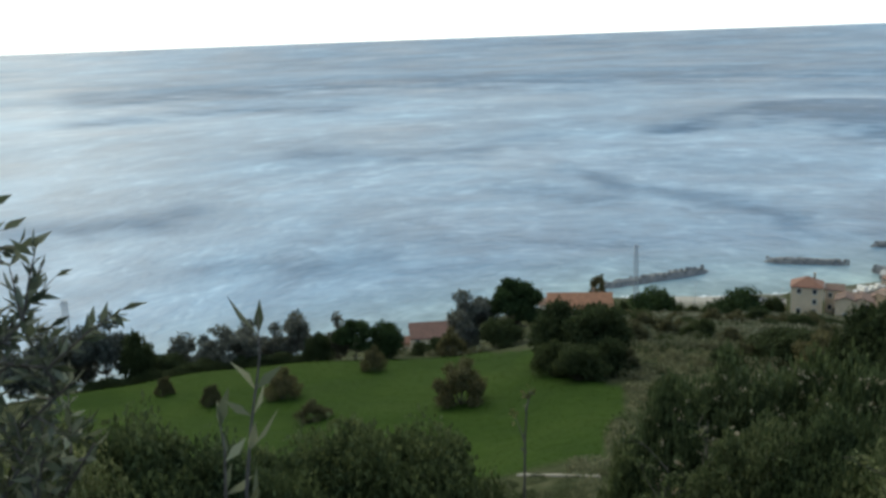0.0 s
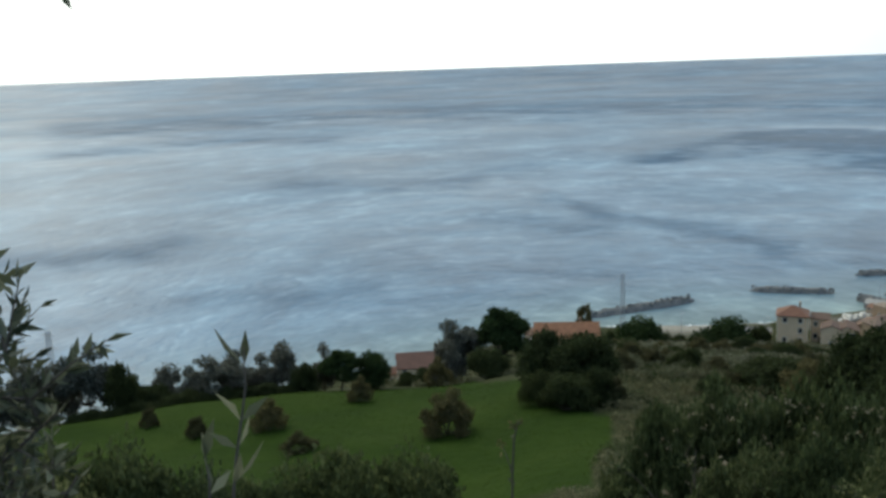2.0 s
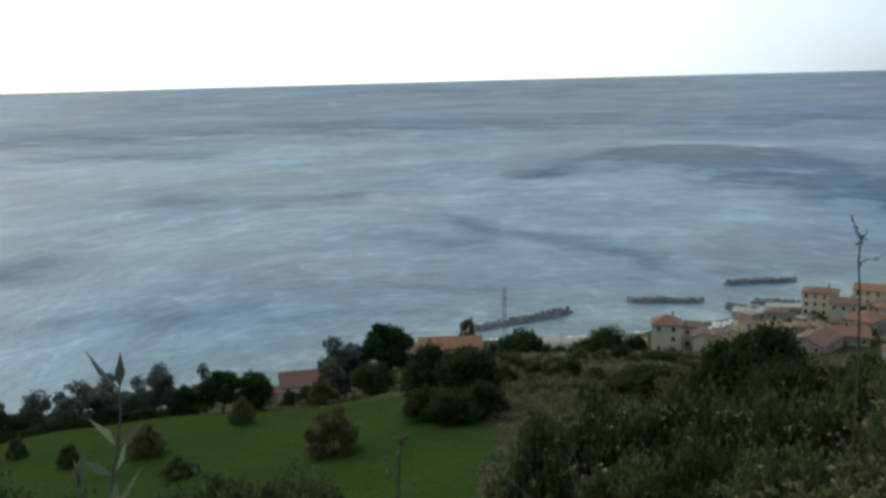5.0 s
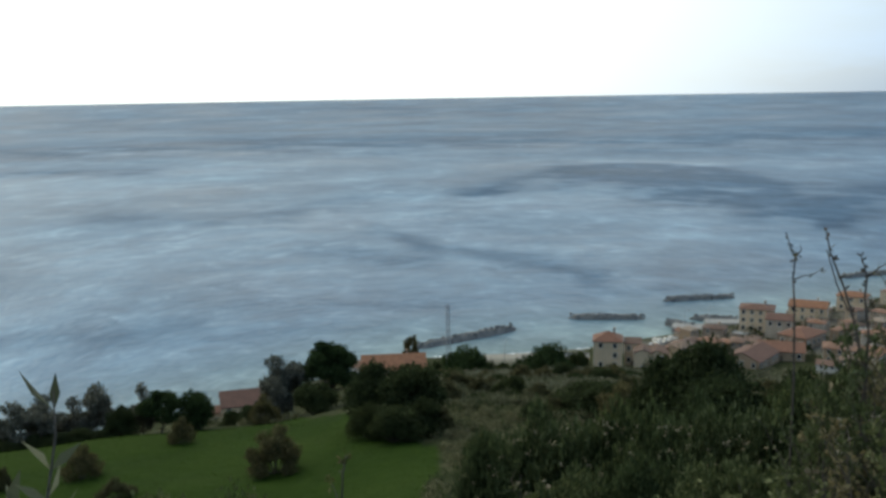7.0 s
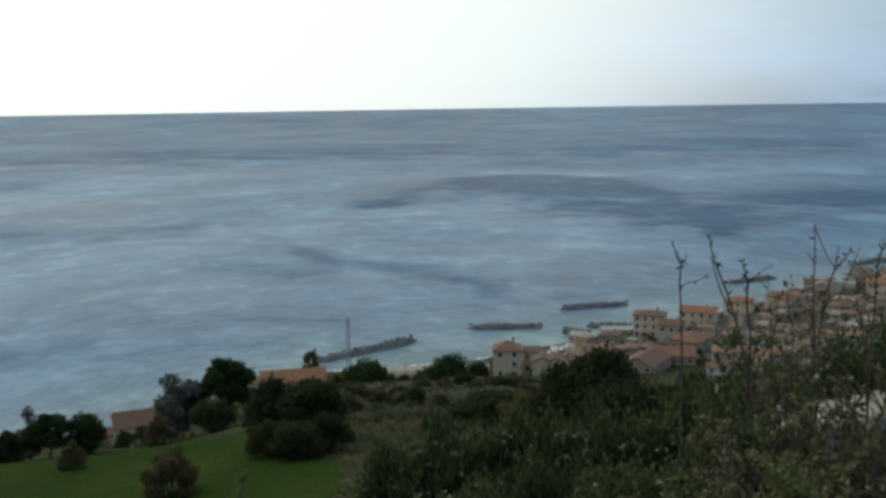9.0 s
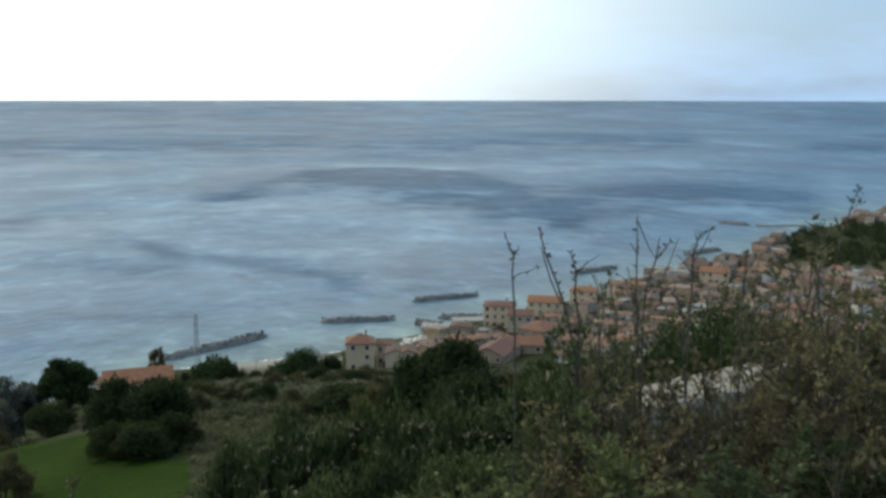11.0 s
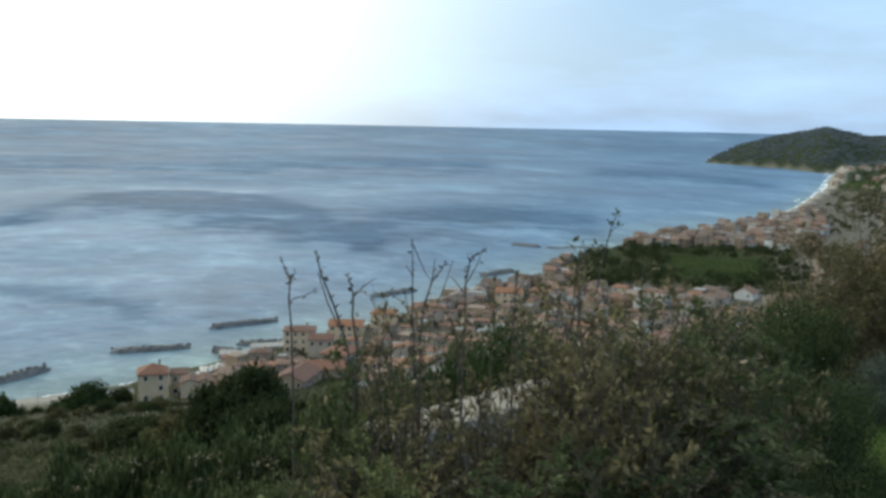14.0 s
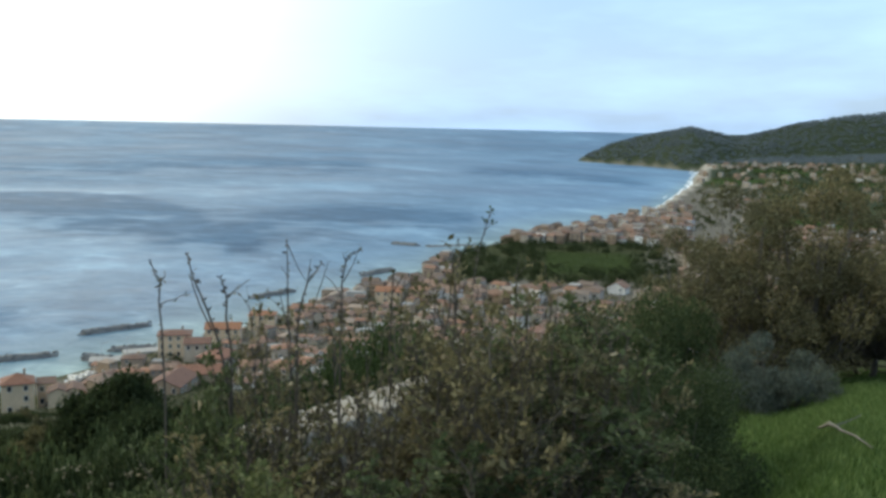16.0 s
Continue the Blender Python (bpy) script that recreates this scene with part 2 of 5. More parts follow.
def sea_material():
    m, t, p = shader("sea_water")
    a = t.nodes.new("ShaderNodeAttribute")
    a.attribute_name = "shallow"
    flow = t.nodes.new("ShaderNodeAttribute")
    flow.attribute_name = "swell"

    def along(sx, sy, detail, rough):
        n = t.nodes.new("ShaderNodeTexNoise")
        n.inputs["Scale"].default_value, n.inputs["Detail"].default_value, n.inputs["Roughness"].default_value = 1.0, detail, rough
        n.inputs["Distortion"].default_value = 0.7
        mp = t.nodes.new("ShaderNodeMapping")
        mp.inputs["Scale"].default_value = (sx, sy, 1)
        t.links.new(flow.outputs["Vector"], mp.inputs[0])
        t.links.new(mp.outputs[0], n.inputs["Vector"])
        return n.outputs["Fac"]
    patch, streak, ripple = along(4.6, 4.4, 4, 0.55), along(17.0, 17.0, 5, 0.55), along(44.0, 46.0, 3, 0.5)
    wide = noisy(t, 0.0036, 3, 0.5, (-15, (0.8, 1.0, 1)))
    chop = noisy(t, 0.07, 6, 0.65, (-24, (0.6, 1.2, 1)))
    lanes = t.nodes.new("ShaderNodeAttribute")
    lanes.attribute_name = "lanes"
    deep = ramp(t, wide, [(0.36, (0.088, 0.168, 0.256)), (0.64, (0.160, 0.258, 0.354))])
    near = ramp(t, wide, [(0.34, (0.182, 0.238, 0.222)), (0.66, (0.256, 0.318, 0.296))])
    col = blend(t, a.outputs["Fac"], deep, near)
    # shading of swell, streaks and ripples put into the base colour
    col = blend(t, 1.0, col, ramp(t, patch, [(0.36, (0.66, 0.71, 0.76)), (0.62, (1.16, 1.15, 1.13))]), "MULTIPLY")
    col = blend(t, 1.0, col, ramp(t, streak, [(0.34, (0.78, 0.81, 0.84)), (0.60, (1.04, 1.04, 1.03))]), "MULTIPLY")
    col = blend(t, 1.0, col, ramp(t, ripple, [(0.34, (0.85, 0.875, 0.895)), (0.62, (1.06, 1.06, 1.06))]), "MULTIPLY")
    # pale highlights on the wave crests, added as colour
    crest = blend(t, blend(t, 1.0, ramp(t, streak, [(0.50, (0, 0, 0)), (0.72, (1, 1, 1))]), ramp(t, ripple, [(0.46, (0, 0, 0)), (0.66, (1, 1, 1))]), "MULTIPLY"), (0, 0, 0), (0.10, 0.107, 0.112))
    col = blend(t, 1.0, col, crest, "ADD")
    # the lanes' darker and brighter sky reflection, painted into the base colour
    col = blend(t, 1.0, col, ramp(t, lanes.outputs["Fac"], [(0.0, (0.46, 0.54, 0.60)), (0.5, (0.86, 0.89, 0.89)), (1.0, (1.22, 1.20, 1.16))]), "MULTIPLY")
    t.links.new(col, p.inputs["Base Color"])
    r = t.nodes.new("ShaderNodeMapRange")
    for i, v in ((1, 0.3), (2, 0.7), (3, 0.32), (4, 0.5)):
        r.inputs[i].default_value = v
    t.links.new(wide, r.inputs[0])
    t.links.new(r.outputs[0], p.inputs["Roughness"])
    p.inputs["IOR"].default_value = 1.33
    shine = t.nodes.new("ShaderNodeMapRange")       # slicks reflect less of the bright sky than ruffled water
    for i, v in ((1, 0.0), (2, 1.0), (3, 0.10), (4, 0.36)):
        shine.inputs[i].default_value = v
    t.links.new(lanes.outputs["Fac"], shine.inputs[0])
    t.links.new(shine.outputs[0], p.inputs["Specular IOR Level"])
    bump(t, p, chop, 0.5, 1.6)
    bump(t, p, ripple, 0.25, 3.0)
    matt = t.nodes.new("ShaderNodeBsdfDiffuse")      # cat's-paws: ruffled so finely that they hardly mirror the sky
    t.links.new(col, matt.inputs["Color"])
    share = t.nodes.new("ShaderNodeMapRange")
    for i, v in ((1, 0.0), (2, 0.55), (3, 0.40), (4, 0.0)):
        share.inputs[i].default_value = v
    t.links.new(lanes.outputs["Fac"], share.inputs[0])
    both = t.nodes.new("ShaderNodeMixShader")
    t.links.new(share.outputs[0], both.inputs[0])
    t.links.new(p.outputs[0], both.inputs[1])
    t.links.new(matt.outputs[0], both.inputs[2])
    t.links.new(both.outputs[0], t.nodes["Material Output"].inputs["Surface"])
    return m


GROUND, SEA = ground_material(), sea_material()


# ---- mesh helpers ----
def mesh_of(name, verts, faces, material=None, smooth=False):
    me = bpy.data.meshes.new(name)
    if isinstance(verts, np.ndarray) and isinstance(faces, np.ndarray):
        n, k = faces.shape
        me.vertices.add(len(verts))
        me.vertices.foreach_set("co", verts.astype(np.float32).ravel())
        me.loops.add(n * k)
        me.loops.foreach_set("vertex_index", faces.astype(np.int32).ravel())
        me.polygons.add(n)
        me.polygons.foreach_set("loop_start", np.arange(0, n * k, k, dtype=np.int32))
        me.update(calc_edges=True)
    else:
        me.from_pydata([tuple(v) for v in verts], [], [tuple(f) for f in faces])
    if smooth:
        me.polygons.foreach_set("use_smooth", [True] * len(me.polygons))
    if material:
        me.materials.append(material)
    return me


def part(name, me, parent, label=""):
    ob = new(name, me)
    ob.parent = parent
    return tagged(ob, label)


def thing(name, place, label, category, group="", turn=0.0, kind=""):
    ob = new(name)
    ob.empty_display_size = 0.3
    ob.matrix_basis = Matrix.Translation(place) @ Matrix.Rotation(radians(turn), 4, "Z")
    return tagged(ob, label, category, group, kind)


class Shape:
    """Collects boxes, tubes and prisms into one mesh."""

    def __init__(self):
        self.v, self.f = [], []

    def box(self, lo, hi):
        n = len(self.v)
        self.v += [(x, y, z) for z in (lo[2], hi[2]) for y in (lo[1], hi[1]) for x in (lo[0], hi[0])]
        self.f += [tuple(n + i for i in q) for q in ((0, 2, 3, 1), (4, 5, 7, 6), (0, 1, 5, 4), (2, 6, 7, 3), (0, 4, 6, 2), (1, 3, 7, 5))]
        return self

    def tube(self, points, radii, sides=5):
        n, pts = len(self.v), [Vector(p) for p in points]
        for i, p in enumerate(pts):
            ahead = (pts[min(i + 1, len(pts) - 1)] - pts[max(i - 1, 0)]).normalized()
            side = ahead.cross(Vector((0.31, 0.95, 0.05))).normalized()
            up = ahead.cross(side)
            for k in range(sides):
                a = 2 * math.pi * k / sides
                self.v.append(tuple(p + float(radii[i]) * (math.cos(a) * side + math.sin(a) * up)))
        for i in range(len(pts) - 1):
            for k in range(sides):
                a, b = n + i * sides + k, n + i * sides + (k + 1) % sides
                self.f.append((a, b, b + sides, a + sides))
        self.f.append(tuple(n + (len(pts) - 1) * sides + k for k in range(sides)))
        return self

    def raw(self, verts, faces):
        n = len(self.v)
        self.v += [tuple(v) for v in verts]
        self.f += [tuple(n + i for i in q) for q in faces]
        return self

    def mesh(self, name, material, smooth=False):
        return mesh_of(name, self.v, self.f, material, smooth)


def leaves(points, size, rng, upright=0.0, slim=0.45, ways=None):
    """Leaf blades at the points: diamonds with a folded middle, each an island of its own."""
    n = len(points)
    ahead = rng.normal(size=(n, 3)) if ways is None else ways + 0.55 * rng.normal(size=(n, 3))
    ahead[:, 2] += upright
    ahead /= np.linalg.norm(ahead, axis=1, keepdims=True) + 1e-9
    side = np.cross(ahead, rng.normal(size=(n, 3)))
    side /= np.linalg.norm(side, axis=1, keepdims=True) + 1e-9
    fold = np.cross(ahead, side)
    long = size * rng.uniform(0.65, 1.3, (n, 1))
    v = np.empty((n, 4, 3))
    v[:, 0] = points
    v[:, 1] = points + long * (0.45 * ahead + slim / 2 * side + 0.08 * fold)
    v[:, 2] = points + long * ahead
    v[:, 3] = points + long * (0.45 * ahead - slim / 2 * side + 0.08 * fold)
    return v.reshape(-1, 3), np.arange(4 * n).reshape(-1, 4)


# ---- lie of the land ----
REACH = np.array([0, 3, 6, 10, 16, 24, 40, 60, 78, 105, 130, 160, 200, 260, 320, 380, 450, 600, 1000, 2500, 5000], float)
BEARINGS = np.array([-180, -130, -100, -80, -72, -66, -58, -45, -30, -20, -10, 0, 25, 60, 100, 140, 180], float)
FIELD = [98.35, 97.5, 95.8, 93, 88.5, 83, 75, 68.5, 63.5, 58.6, 54.9, 45, 31, 14, 7, 5, 5, 5, 5, 5, 5]
SCRUB_A = [98.35, 97.5, 95.8, 93, 88.5, 83.5, 77, 70.5, 66, 61.5, 57.8, 49.5, 38.5, 20.5, 6.5, 5, 5, 5, 5, 5, 5]
SCRUB_B = [98.35, 97.5, 95.9, 93.6, 90, 85.5, 78.5, 71, 66.3, 61.3, 57.0, 49, 37.0, 20.0, 8.5, 5, 5, 5, 5, 5, 5]
TERRACE = [98.35, 97.6, 96.4, 95.0, 93.7, 92.3, 84, 74, 67, 58, 51, 43, 34, 22, 12, 7, 5, 5, 6, 10, 30]
LAWN_A = [98.35, 97.8, 97.0, 96.0, 94.8, 93.2, 85, 76, 70, 62, 55, 47, 38, 27, 17, 11, 8, 7, 8, 15, 60]
LAWN_B = [98.35, 98.0, 97.3, 96.5, 95.5, 94.0, 88, 79, 72, 63, 56, 48, 39, 29, 19, 13, 10, 9, 10, 25, 90]
LAWN_C = [98.35, 98.1, 97.6, 97.0, 96.0, 94.6, 90, 83, 76, 68, 61, 53, 44, 34, 25, 18, 14, 12, 14, 35, 110]
BEHIND = [98.35, 98.5, 98.9, 99.5, 100.3, 101.5, 104, 107, 110, 114, 118, 122, 128, 135, 142, 148, 153, 160, 165, 165, 165]
SIDE = [98.35, 98.3, 98.2, 98, 97.5, 97, 95, 92, 89, 84, 79, 72, 64, 52, 42, 34, 28, 22, 20, 60, 120]
RISE = np.array([BEHIND, BEHIND, SIDE, LAWN_C, LAWN_C, LAWN_B, LAWN_A, TERRACE, SCRUB_B, SCRUB_A, SCRUB_A, FIELD, FIELD, FIELD, SIDE, BEHIND, BEHIND], float)
SHORE_AZ = np.array([-180, -62.0, -61.6, -61.2, -60.8, -60.4, -59.1, -57.9, -56, -54.1, -51.5, -48.2, -46.2, -44.2, -41, -38, -36.3, -33.3, -29.2, -25, -20, -16, -10, -6, 2, 10, 22, 30, 60, 95, 100, 180], float)
SHORE_D = np.array([9e3, 9e3, 3600, 2500, 2050, 1640, 1290, 1100, 1000, 930, 875, 760, 685, 600, 550, 505, 480, 446, 412, 384, 358, 350, 345, 330, 302, 288, 275, 265, 250, 260, 9e3, 9e3], float)


def shore(az):
    return np.interp(az, SHORE_AZ, SHORE_D)


def wave_noise(x, y, s):
    return (np.sin(x * 1.3 / s + 1.1 * np.sin(y * 0.7 / s)) + np.sin(y * 1.1 / s + 1.7 * np.sin(x * 0.9 / s + 2)) + np.sin((x + y) * 0.8 / s + 4)) / 3


def height(az, d):
    """Ground level over the sea, by bearing and distance (arrays)."""
    az, d = np.broadcast_arrays(np.asarray(az, float), np.asarray(d, float))
    j = np.clip(np.searchsorted(BEARINGS, az) - 1, 0, len(BEARINGS) - 2)
    w = (az - BEARINGS[j]) / (BEARINGS[j + 1] - BEARINGS[j])
    w = w * w * (3 - 2 * w)
    k = np.clip(np.searchsorted(REACH, d) - 1, 0, len(REACH) - 2)
    u = np.clip((d - REACH[k]) / (REACH[k + 1] - REACH[k]), 0, 1)
    z = (RISE[j, k] * (1 - u) + RISE[j, k + 1] * u) * (1 - w) + (RISE[j + 1, k] * (1 - u) + RISE[j + 1, k + 1] * u) * w
    x, y = -d * np.sin(np.radians(az)), d * np.cos(np.radians(az))
    z = z + np.clip(d / 60, 0, 1) * (0.55 * wave_noise(x, y, 9.0) + 0.25 * wave_noise(y, x, 3.1)) * np.clip((z - 4) / 20, 0.05, 1)
    gap = shore(az) - d
    cap = np.where(gap > 0, 2.0 + 0.05 * np.minimum(gap, 40) + 0.6 * np.maximum(gap - 45, 0), 2.0 + 0.22 * gap)
    z = np.maximum(np.minimum(z, cap), -6.0)
    # the cape and the hills behind the bay
    top = EYE + 3000 * np.tan(np.radians(np.interp(az, CAPE_AZ, CAPE_EL)))
    foot, crest = np.interp(az, CAPE_AZ, CAPE_FOOT), np.interp(az, CAPE_AZ, CAPE_CREST)
    s = np.clip((d - foot) / (crest - foot), -0.2, 1)
    hill = np.where(d < crest, top * np.sin(np.clip(s, 0, 1) * math.pi / 2) ** 0.8 + np.minimum(s, 0) * 40, top * np.exp(-((d - crest) / 420) ** 2))
    hill = hill + np.clip(s, 0, 1) * (1 - np.clip(s, 0, 1)) * 26 * wave_noise(x, y, 70.0) + np.clip(s, 0, 1) * 3 * wave_noise(y, x, 26.0) - 4 * (d > crest)
    inside = (az < -53.6) & (az > -110)
    return np.where(inside & (d > foot - 60), np.maximum(z, hill - 0.5), z)


CAPE_AZ = np.array([-110, -90, -80, -70.4, -68.6, -66.3, -64.2, -62.7, -61.5, -60.3, -58.0, -56.0, -54.6, -53.9, -53.6])
CAPE_EL = np.array([1.0, 2.0, 1.7, 1.2, 0.92, 0.5, -0.11, -0.5, -0.15, 0.11, -0.36, -0.87, -1.5, -1.85, -2.1])
CAPE_FOOT = np.array([2900, 2900, 2850, 2800, 2760, 2700, 2600, 2500, 2400, 2370, 2560, 2660, 2740, 2785, 2800])
CAPE_CREST = np.array([3400, 3400, 3350, 3300, 3250, 3200, 3150, 3100, 3050, 3000, 3000, 2960, 2900, 2830, 2815])


def ground_z(az, d):
    return float(height(az, d))


def on_ground(az, d, sink=0.0):
    return at(az, d, ground_z(az, d) - sink)


FIELD_EDGE_D = np.array([0, 70, 75, 85, 95, 105, 122, 130, 140], float)
FIELD_EDGE_AZ = np.array([-9.5, -9.7, -9.9, -11, -11.2, -7.8, -5.7, -2.8, -2.5], float)


def build_land():
    az = np.concatenate([np.arange(-180, -110, 4.0), np.arange(-110, -76, 1.0), np.arange(-76, 34, 0.4), np.arange(34, 60, 2.0), np.arange(60, 180.1, 5.0)])
    d = np.concatenate([[0.0], np.arange(1.5, 24, 1.5), np.arange(24, 140, 3.0), np.geomspace(140, 1000, 90)[:-1], np.geomspace(1000, 4900, 70)])
    aa, dd = np.meshgrid(az, d, indexing="ij")
    zz = height(aa, dd)
    x, y = -dd * np.sin(np.radians(aa)), dd * np.cos(np.radians(aa))
    v = np.stack([x, y, zz], -1).reshape(-1, 3)
    n, k = len(az), len(d)
    i, j = np.meshgrid(np.arange(n - 1), np.arange(k - 1), indexing="ij")
    a = (i * k + j).ravel()
    f = np.stack([a, a + k, a + k + 1, a + 1], -1)
    me = mesh_of("ground", v, f, GROUND, smooth=True)
    gap = shore(aa) - dd
    field = (dd > 66) & (dd < 137) & (aa > np.interp(dd, FIELD_EDGE_D, FIELD_EDGE_AZ)) & (aa < 24)
    lawn = (dd < 26) & (dd > 4 + 2 * wave_noise(x, y, 1.7)) & (aa < -57 + 4 * wave_noise(y, x, 2.3)) & (aa > -120 + 8 * wave_noise(x, y, 2.9))
    valley = (aa < -52) & (aa > -57.5) & (dd > 610) & (dd < 715)
    patches = (aa < -58) & (dd > 700) & (dd < 2300) & (wave_noise(x, y, 60.0) > 0.25)
    town = (dd > 350) & (aa < -22) & (aa > -64) & (dd < 1500) & ~valley & (gap > 6)
    town &= ~((aa < -46) & (aa > -58.2) & (dd > 585) & (dd < 770))
    woods = (dd > 2350) & (zz > 1.0) | ((aa < -60) & (dd > 500) & (wave_noise(y, x, 90.0) > -0.2))
    beach = np.clip((13 - gap) / 5, 0, 1) * ((aa < -13) & (aa > -17.2) & (gap > -30)) + ((gap > -60) & (dd > shore(aa + 0.75)) & (aa < -57.0) & (dd > 1080) & (dd < 2360)) + 0.5 * np.clip((1.5 - zz) / 0.5, 0, 1)
    beach = np.clip(beach, 0, 1)
    for name, mask in (("grass", np.clip(field | lawn | patches, 0, 1) + 0.5 * valley), ("woods", woods & ~patches), ("paved", town), ("sand", beach)):
        layer = me.attributes.new(name, "FLOAT", "POINT")
        layer.data.foreach_set("value", mask.astype(np.float32).ravel())
    tagged(new("ground", me), "hillside of green field, dry grass and scrub falling to the sea", "ground", kind="structure")


# wind lanes: smooth dark slicks (negative) and ruffled bright water, their sky sheen put into the colour; half depth in
# log distance, strength, then bearing and distance along each
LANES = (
    # broad pair: sheen stronger on the sun's side, put into the colour
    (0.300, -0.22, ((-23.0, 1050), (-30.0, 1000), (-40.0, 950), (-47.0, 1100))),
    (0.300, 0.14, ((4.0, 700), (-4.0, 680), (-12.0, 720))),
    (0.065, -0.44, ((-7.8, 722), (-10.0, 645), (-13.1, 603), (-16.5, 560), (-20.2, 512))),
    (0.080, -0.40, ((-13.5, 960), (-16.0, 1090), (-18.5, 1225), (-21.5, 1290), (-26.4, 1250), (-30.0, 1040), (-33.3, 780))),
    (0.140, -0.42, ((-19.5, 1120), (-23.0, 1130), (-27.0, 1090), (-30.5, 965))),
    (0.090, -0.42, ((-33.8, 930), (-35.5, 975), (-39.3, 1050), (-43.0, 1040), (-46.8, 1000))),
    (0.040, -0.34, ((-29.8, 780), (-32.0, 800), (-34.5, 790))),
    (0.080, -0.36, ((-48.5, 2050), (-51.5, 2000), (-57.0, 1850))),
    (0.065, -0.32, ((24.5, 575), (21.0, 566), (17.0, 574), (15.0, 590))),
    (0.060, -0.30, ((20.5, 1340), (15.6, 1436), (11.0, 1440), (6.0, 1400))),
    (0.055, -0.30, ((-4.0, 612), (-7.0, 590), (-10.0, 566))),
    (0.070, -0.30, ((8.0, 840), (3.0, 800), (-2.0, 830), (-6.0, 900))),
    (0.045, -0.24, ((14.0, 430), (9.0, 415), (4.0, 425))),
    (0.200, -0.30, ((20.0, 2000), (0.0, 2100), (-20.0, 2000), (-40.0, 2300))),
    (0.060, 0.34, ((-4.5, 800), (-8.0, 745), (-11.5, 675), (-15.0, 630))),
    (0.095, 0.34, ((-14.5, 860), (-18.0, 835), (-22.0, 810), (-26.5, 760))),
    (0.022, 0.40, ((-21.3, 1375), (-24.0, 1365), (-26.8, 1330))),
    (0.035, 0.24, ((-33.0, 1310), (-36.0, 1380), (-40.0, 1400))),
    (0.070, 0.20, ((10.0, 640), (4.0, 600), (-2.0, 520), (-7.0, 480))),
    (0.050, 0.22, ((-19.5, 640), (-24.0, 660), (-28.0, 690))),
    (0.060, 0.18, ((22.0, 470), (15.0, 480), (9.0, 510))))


def build_sea():
    az = np.concatenate([np.arange(-180, -100, 6.0), np.arange(-100, 40, 0.3), np.arange(40, 180.1, 6.0)])
    d = np.concatenate([[1.0, 120.0, 200.0], np.geomspace(240, 4950, 380)])
    aa, dd = np.meshgrid(az, d, indexing="ij")
    rise = np.clip((dd - 3000) / 1950, 0, 1)
    zz = (EYE - 4950 * math.tan(0.0053)) * rise ** 1.5
    swell = np.clip((dd - 240) / 100, 0, 1) * (1 - rise)
    x, y = -dd * np.sin(np.radians(aa)), dd * np.cos(np.radians(aa))
    zz = zz + swell * 0.35 * wave_noise(x * 0.5 + y * 0.3, y - 0.4 * x, 9.0)
    v = np.stack([x, y, zz], -1).reshape(-1, 3)
    n, k = len(az), len(d)
    i, j = np.meshgrid(np.arange(n - 1), np.arange(k - 1), indexing="ij")
    a = (i * k + j).ravel()
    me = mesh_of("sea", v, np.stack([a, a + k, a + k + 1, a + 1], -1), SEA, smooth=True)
    layer = me.attributes.new("shallow", "FLOAT", "POINT")
    layer.data.foreach_set("value", np.clip(1 - (dd - shore(aa)) / (0.32 * shore(aa)), 0, 1).astype(np.float32).ravel() ** 1.5)
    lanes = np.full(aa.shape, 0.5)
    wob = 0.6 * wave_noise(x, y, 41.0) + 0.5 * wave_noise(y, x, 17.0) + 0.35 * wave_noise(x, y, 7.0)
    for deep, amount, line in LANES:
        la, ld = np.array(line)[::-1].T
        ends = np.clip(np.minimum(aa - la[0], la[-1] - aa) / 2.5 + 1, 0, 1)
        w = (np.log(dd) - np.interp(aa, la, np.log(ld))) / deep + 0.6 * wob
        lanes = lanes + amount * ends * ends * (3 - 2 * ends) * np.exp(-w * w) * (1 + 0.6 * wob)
    # the lane value also drops with distance, beyond 1300 metres
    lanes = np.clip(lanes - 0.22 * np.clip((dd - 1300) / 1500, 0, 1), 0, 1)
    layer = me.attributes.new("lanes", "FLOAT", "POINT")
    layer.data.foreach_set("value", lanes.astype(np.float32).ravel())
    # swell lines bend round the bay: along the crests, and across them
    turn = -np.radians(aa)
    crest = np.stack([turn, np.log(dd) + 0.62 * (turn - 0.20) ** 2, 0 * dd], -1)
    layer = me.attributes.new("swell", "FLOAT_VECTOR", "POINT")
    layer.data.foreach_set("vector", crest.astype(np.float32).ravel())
    tagged(new("sea", me), "grey-blue open sea with wind streaks and low swell", "sea", kind="structure")


build_land()
build_sea()


# ---- plants ----
def lumps(rng, n, spread, low, high, size, least=0.25):
    """Places and half-axes of the clumps that make up a crown."""
    out = []
    for i in range(n):
        a, r = 2.4 * i + rng.uniform(-0.4, 0.4), math.sqrt((i + 0.4) / n) * spread
        z = low + (high - low) * (least + (1 - least) * rng.random()) * (1 - 0.55 * (r / spread) ** 2)
        s = size * rng.uniform(0.7, 1.25)
        if least < 0:      # a rounded bush
            z = low + 0.45 * size + (high - low - 0.6 * size) * rng.random() ** 0.4 * math.sqrt(max(0.0, 1 - 0.9 * (r / spread) ** 2))
        out.append((np.array([r * math.cos(a), r * math.sin(a), z]), np.array([s, s, s * 0.78])))
    return out


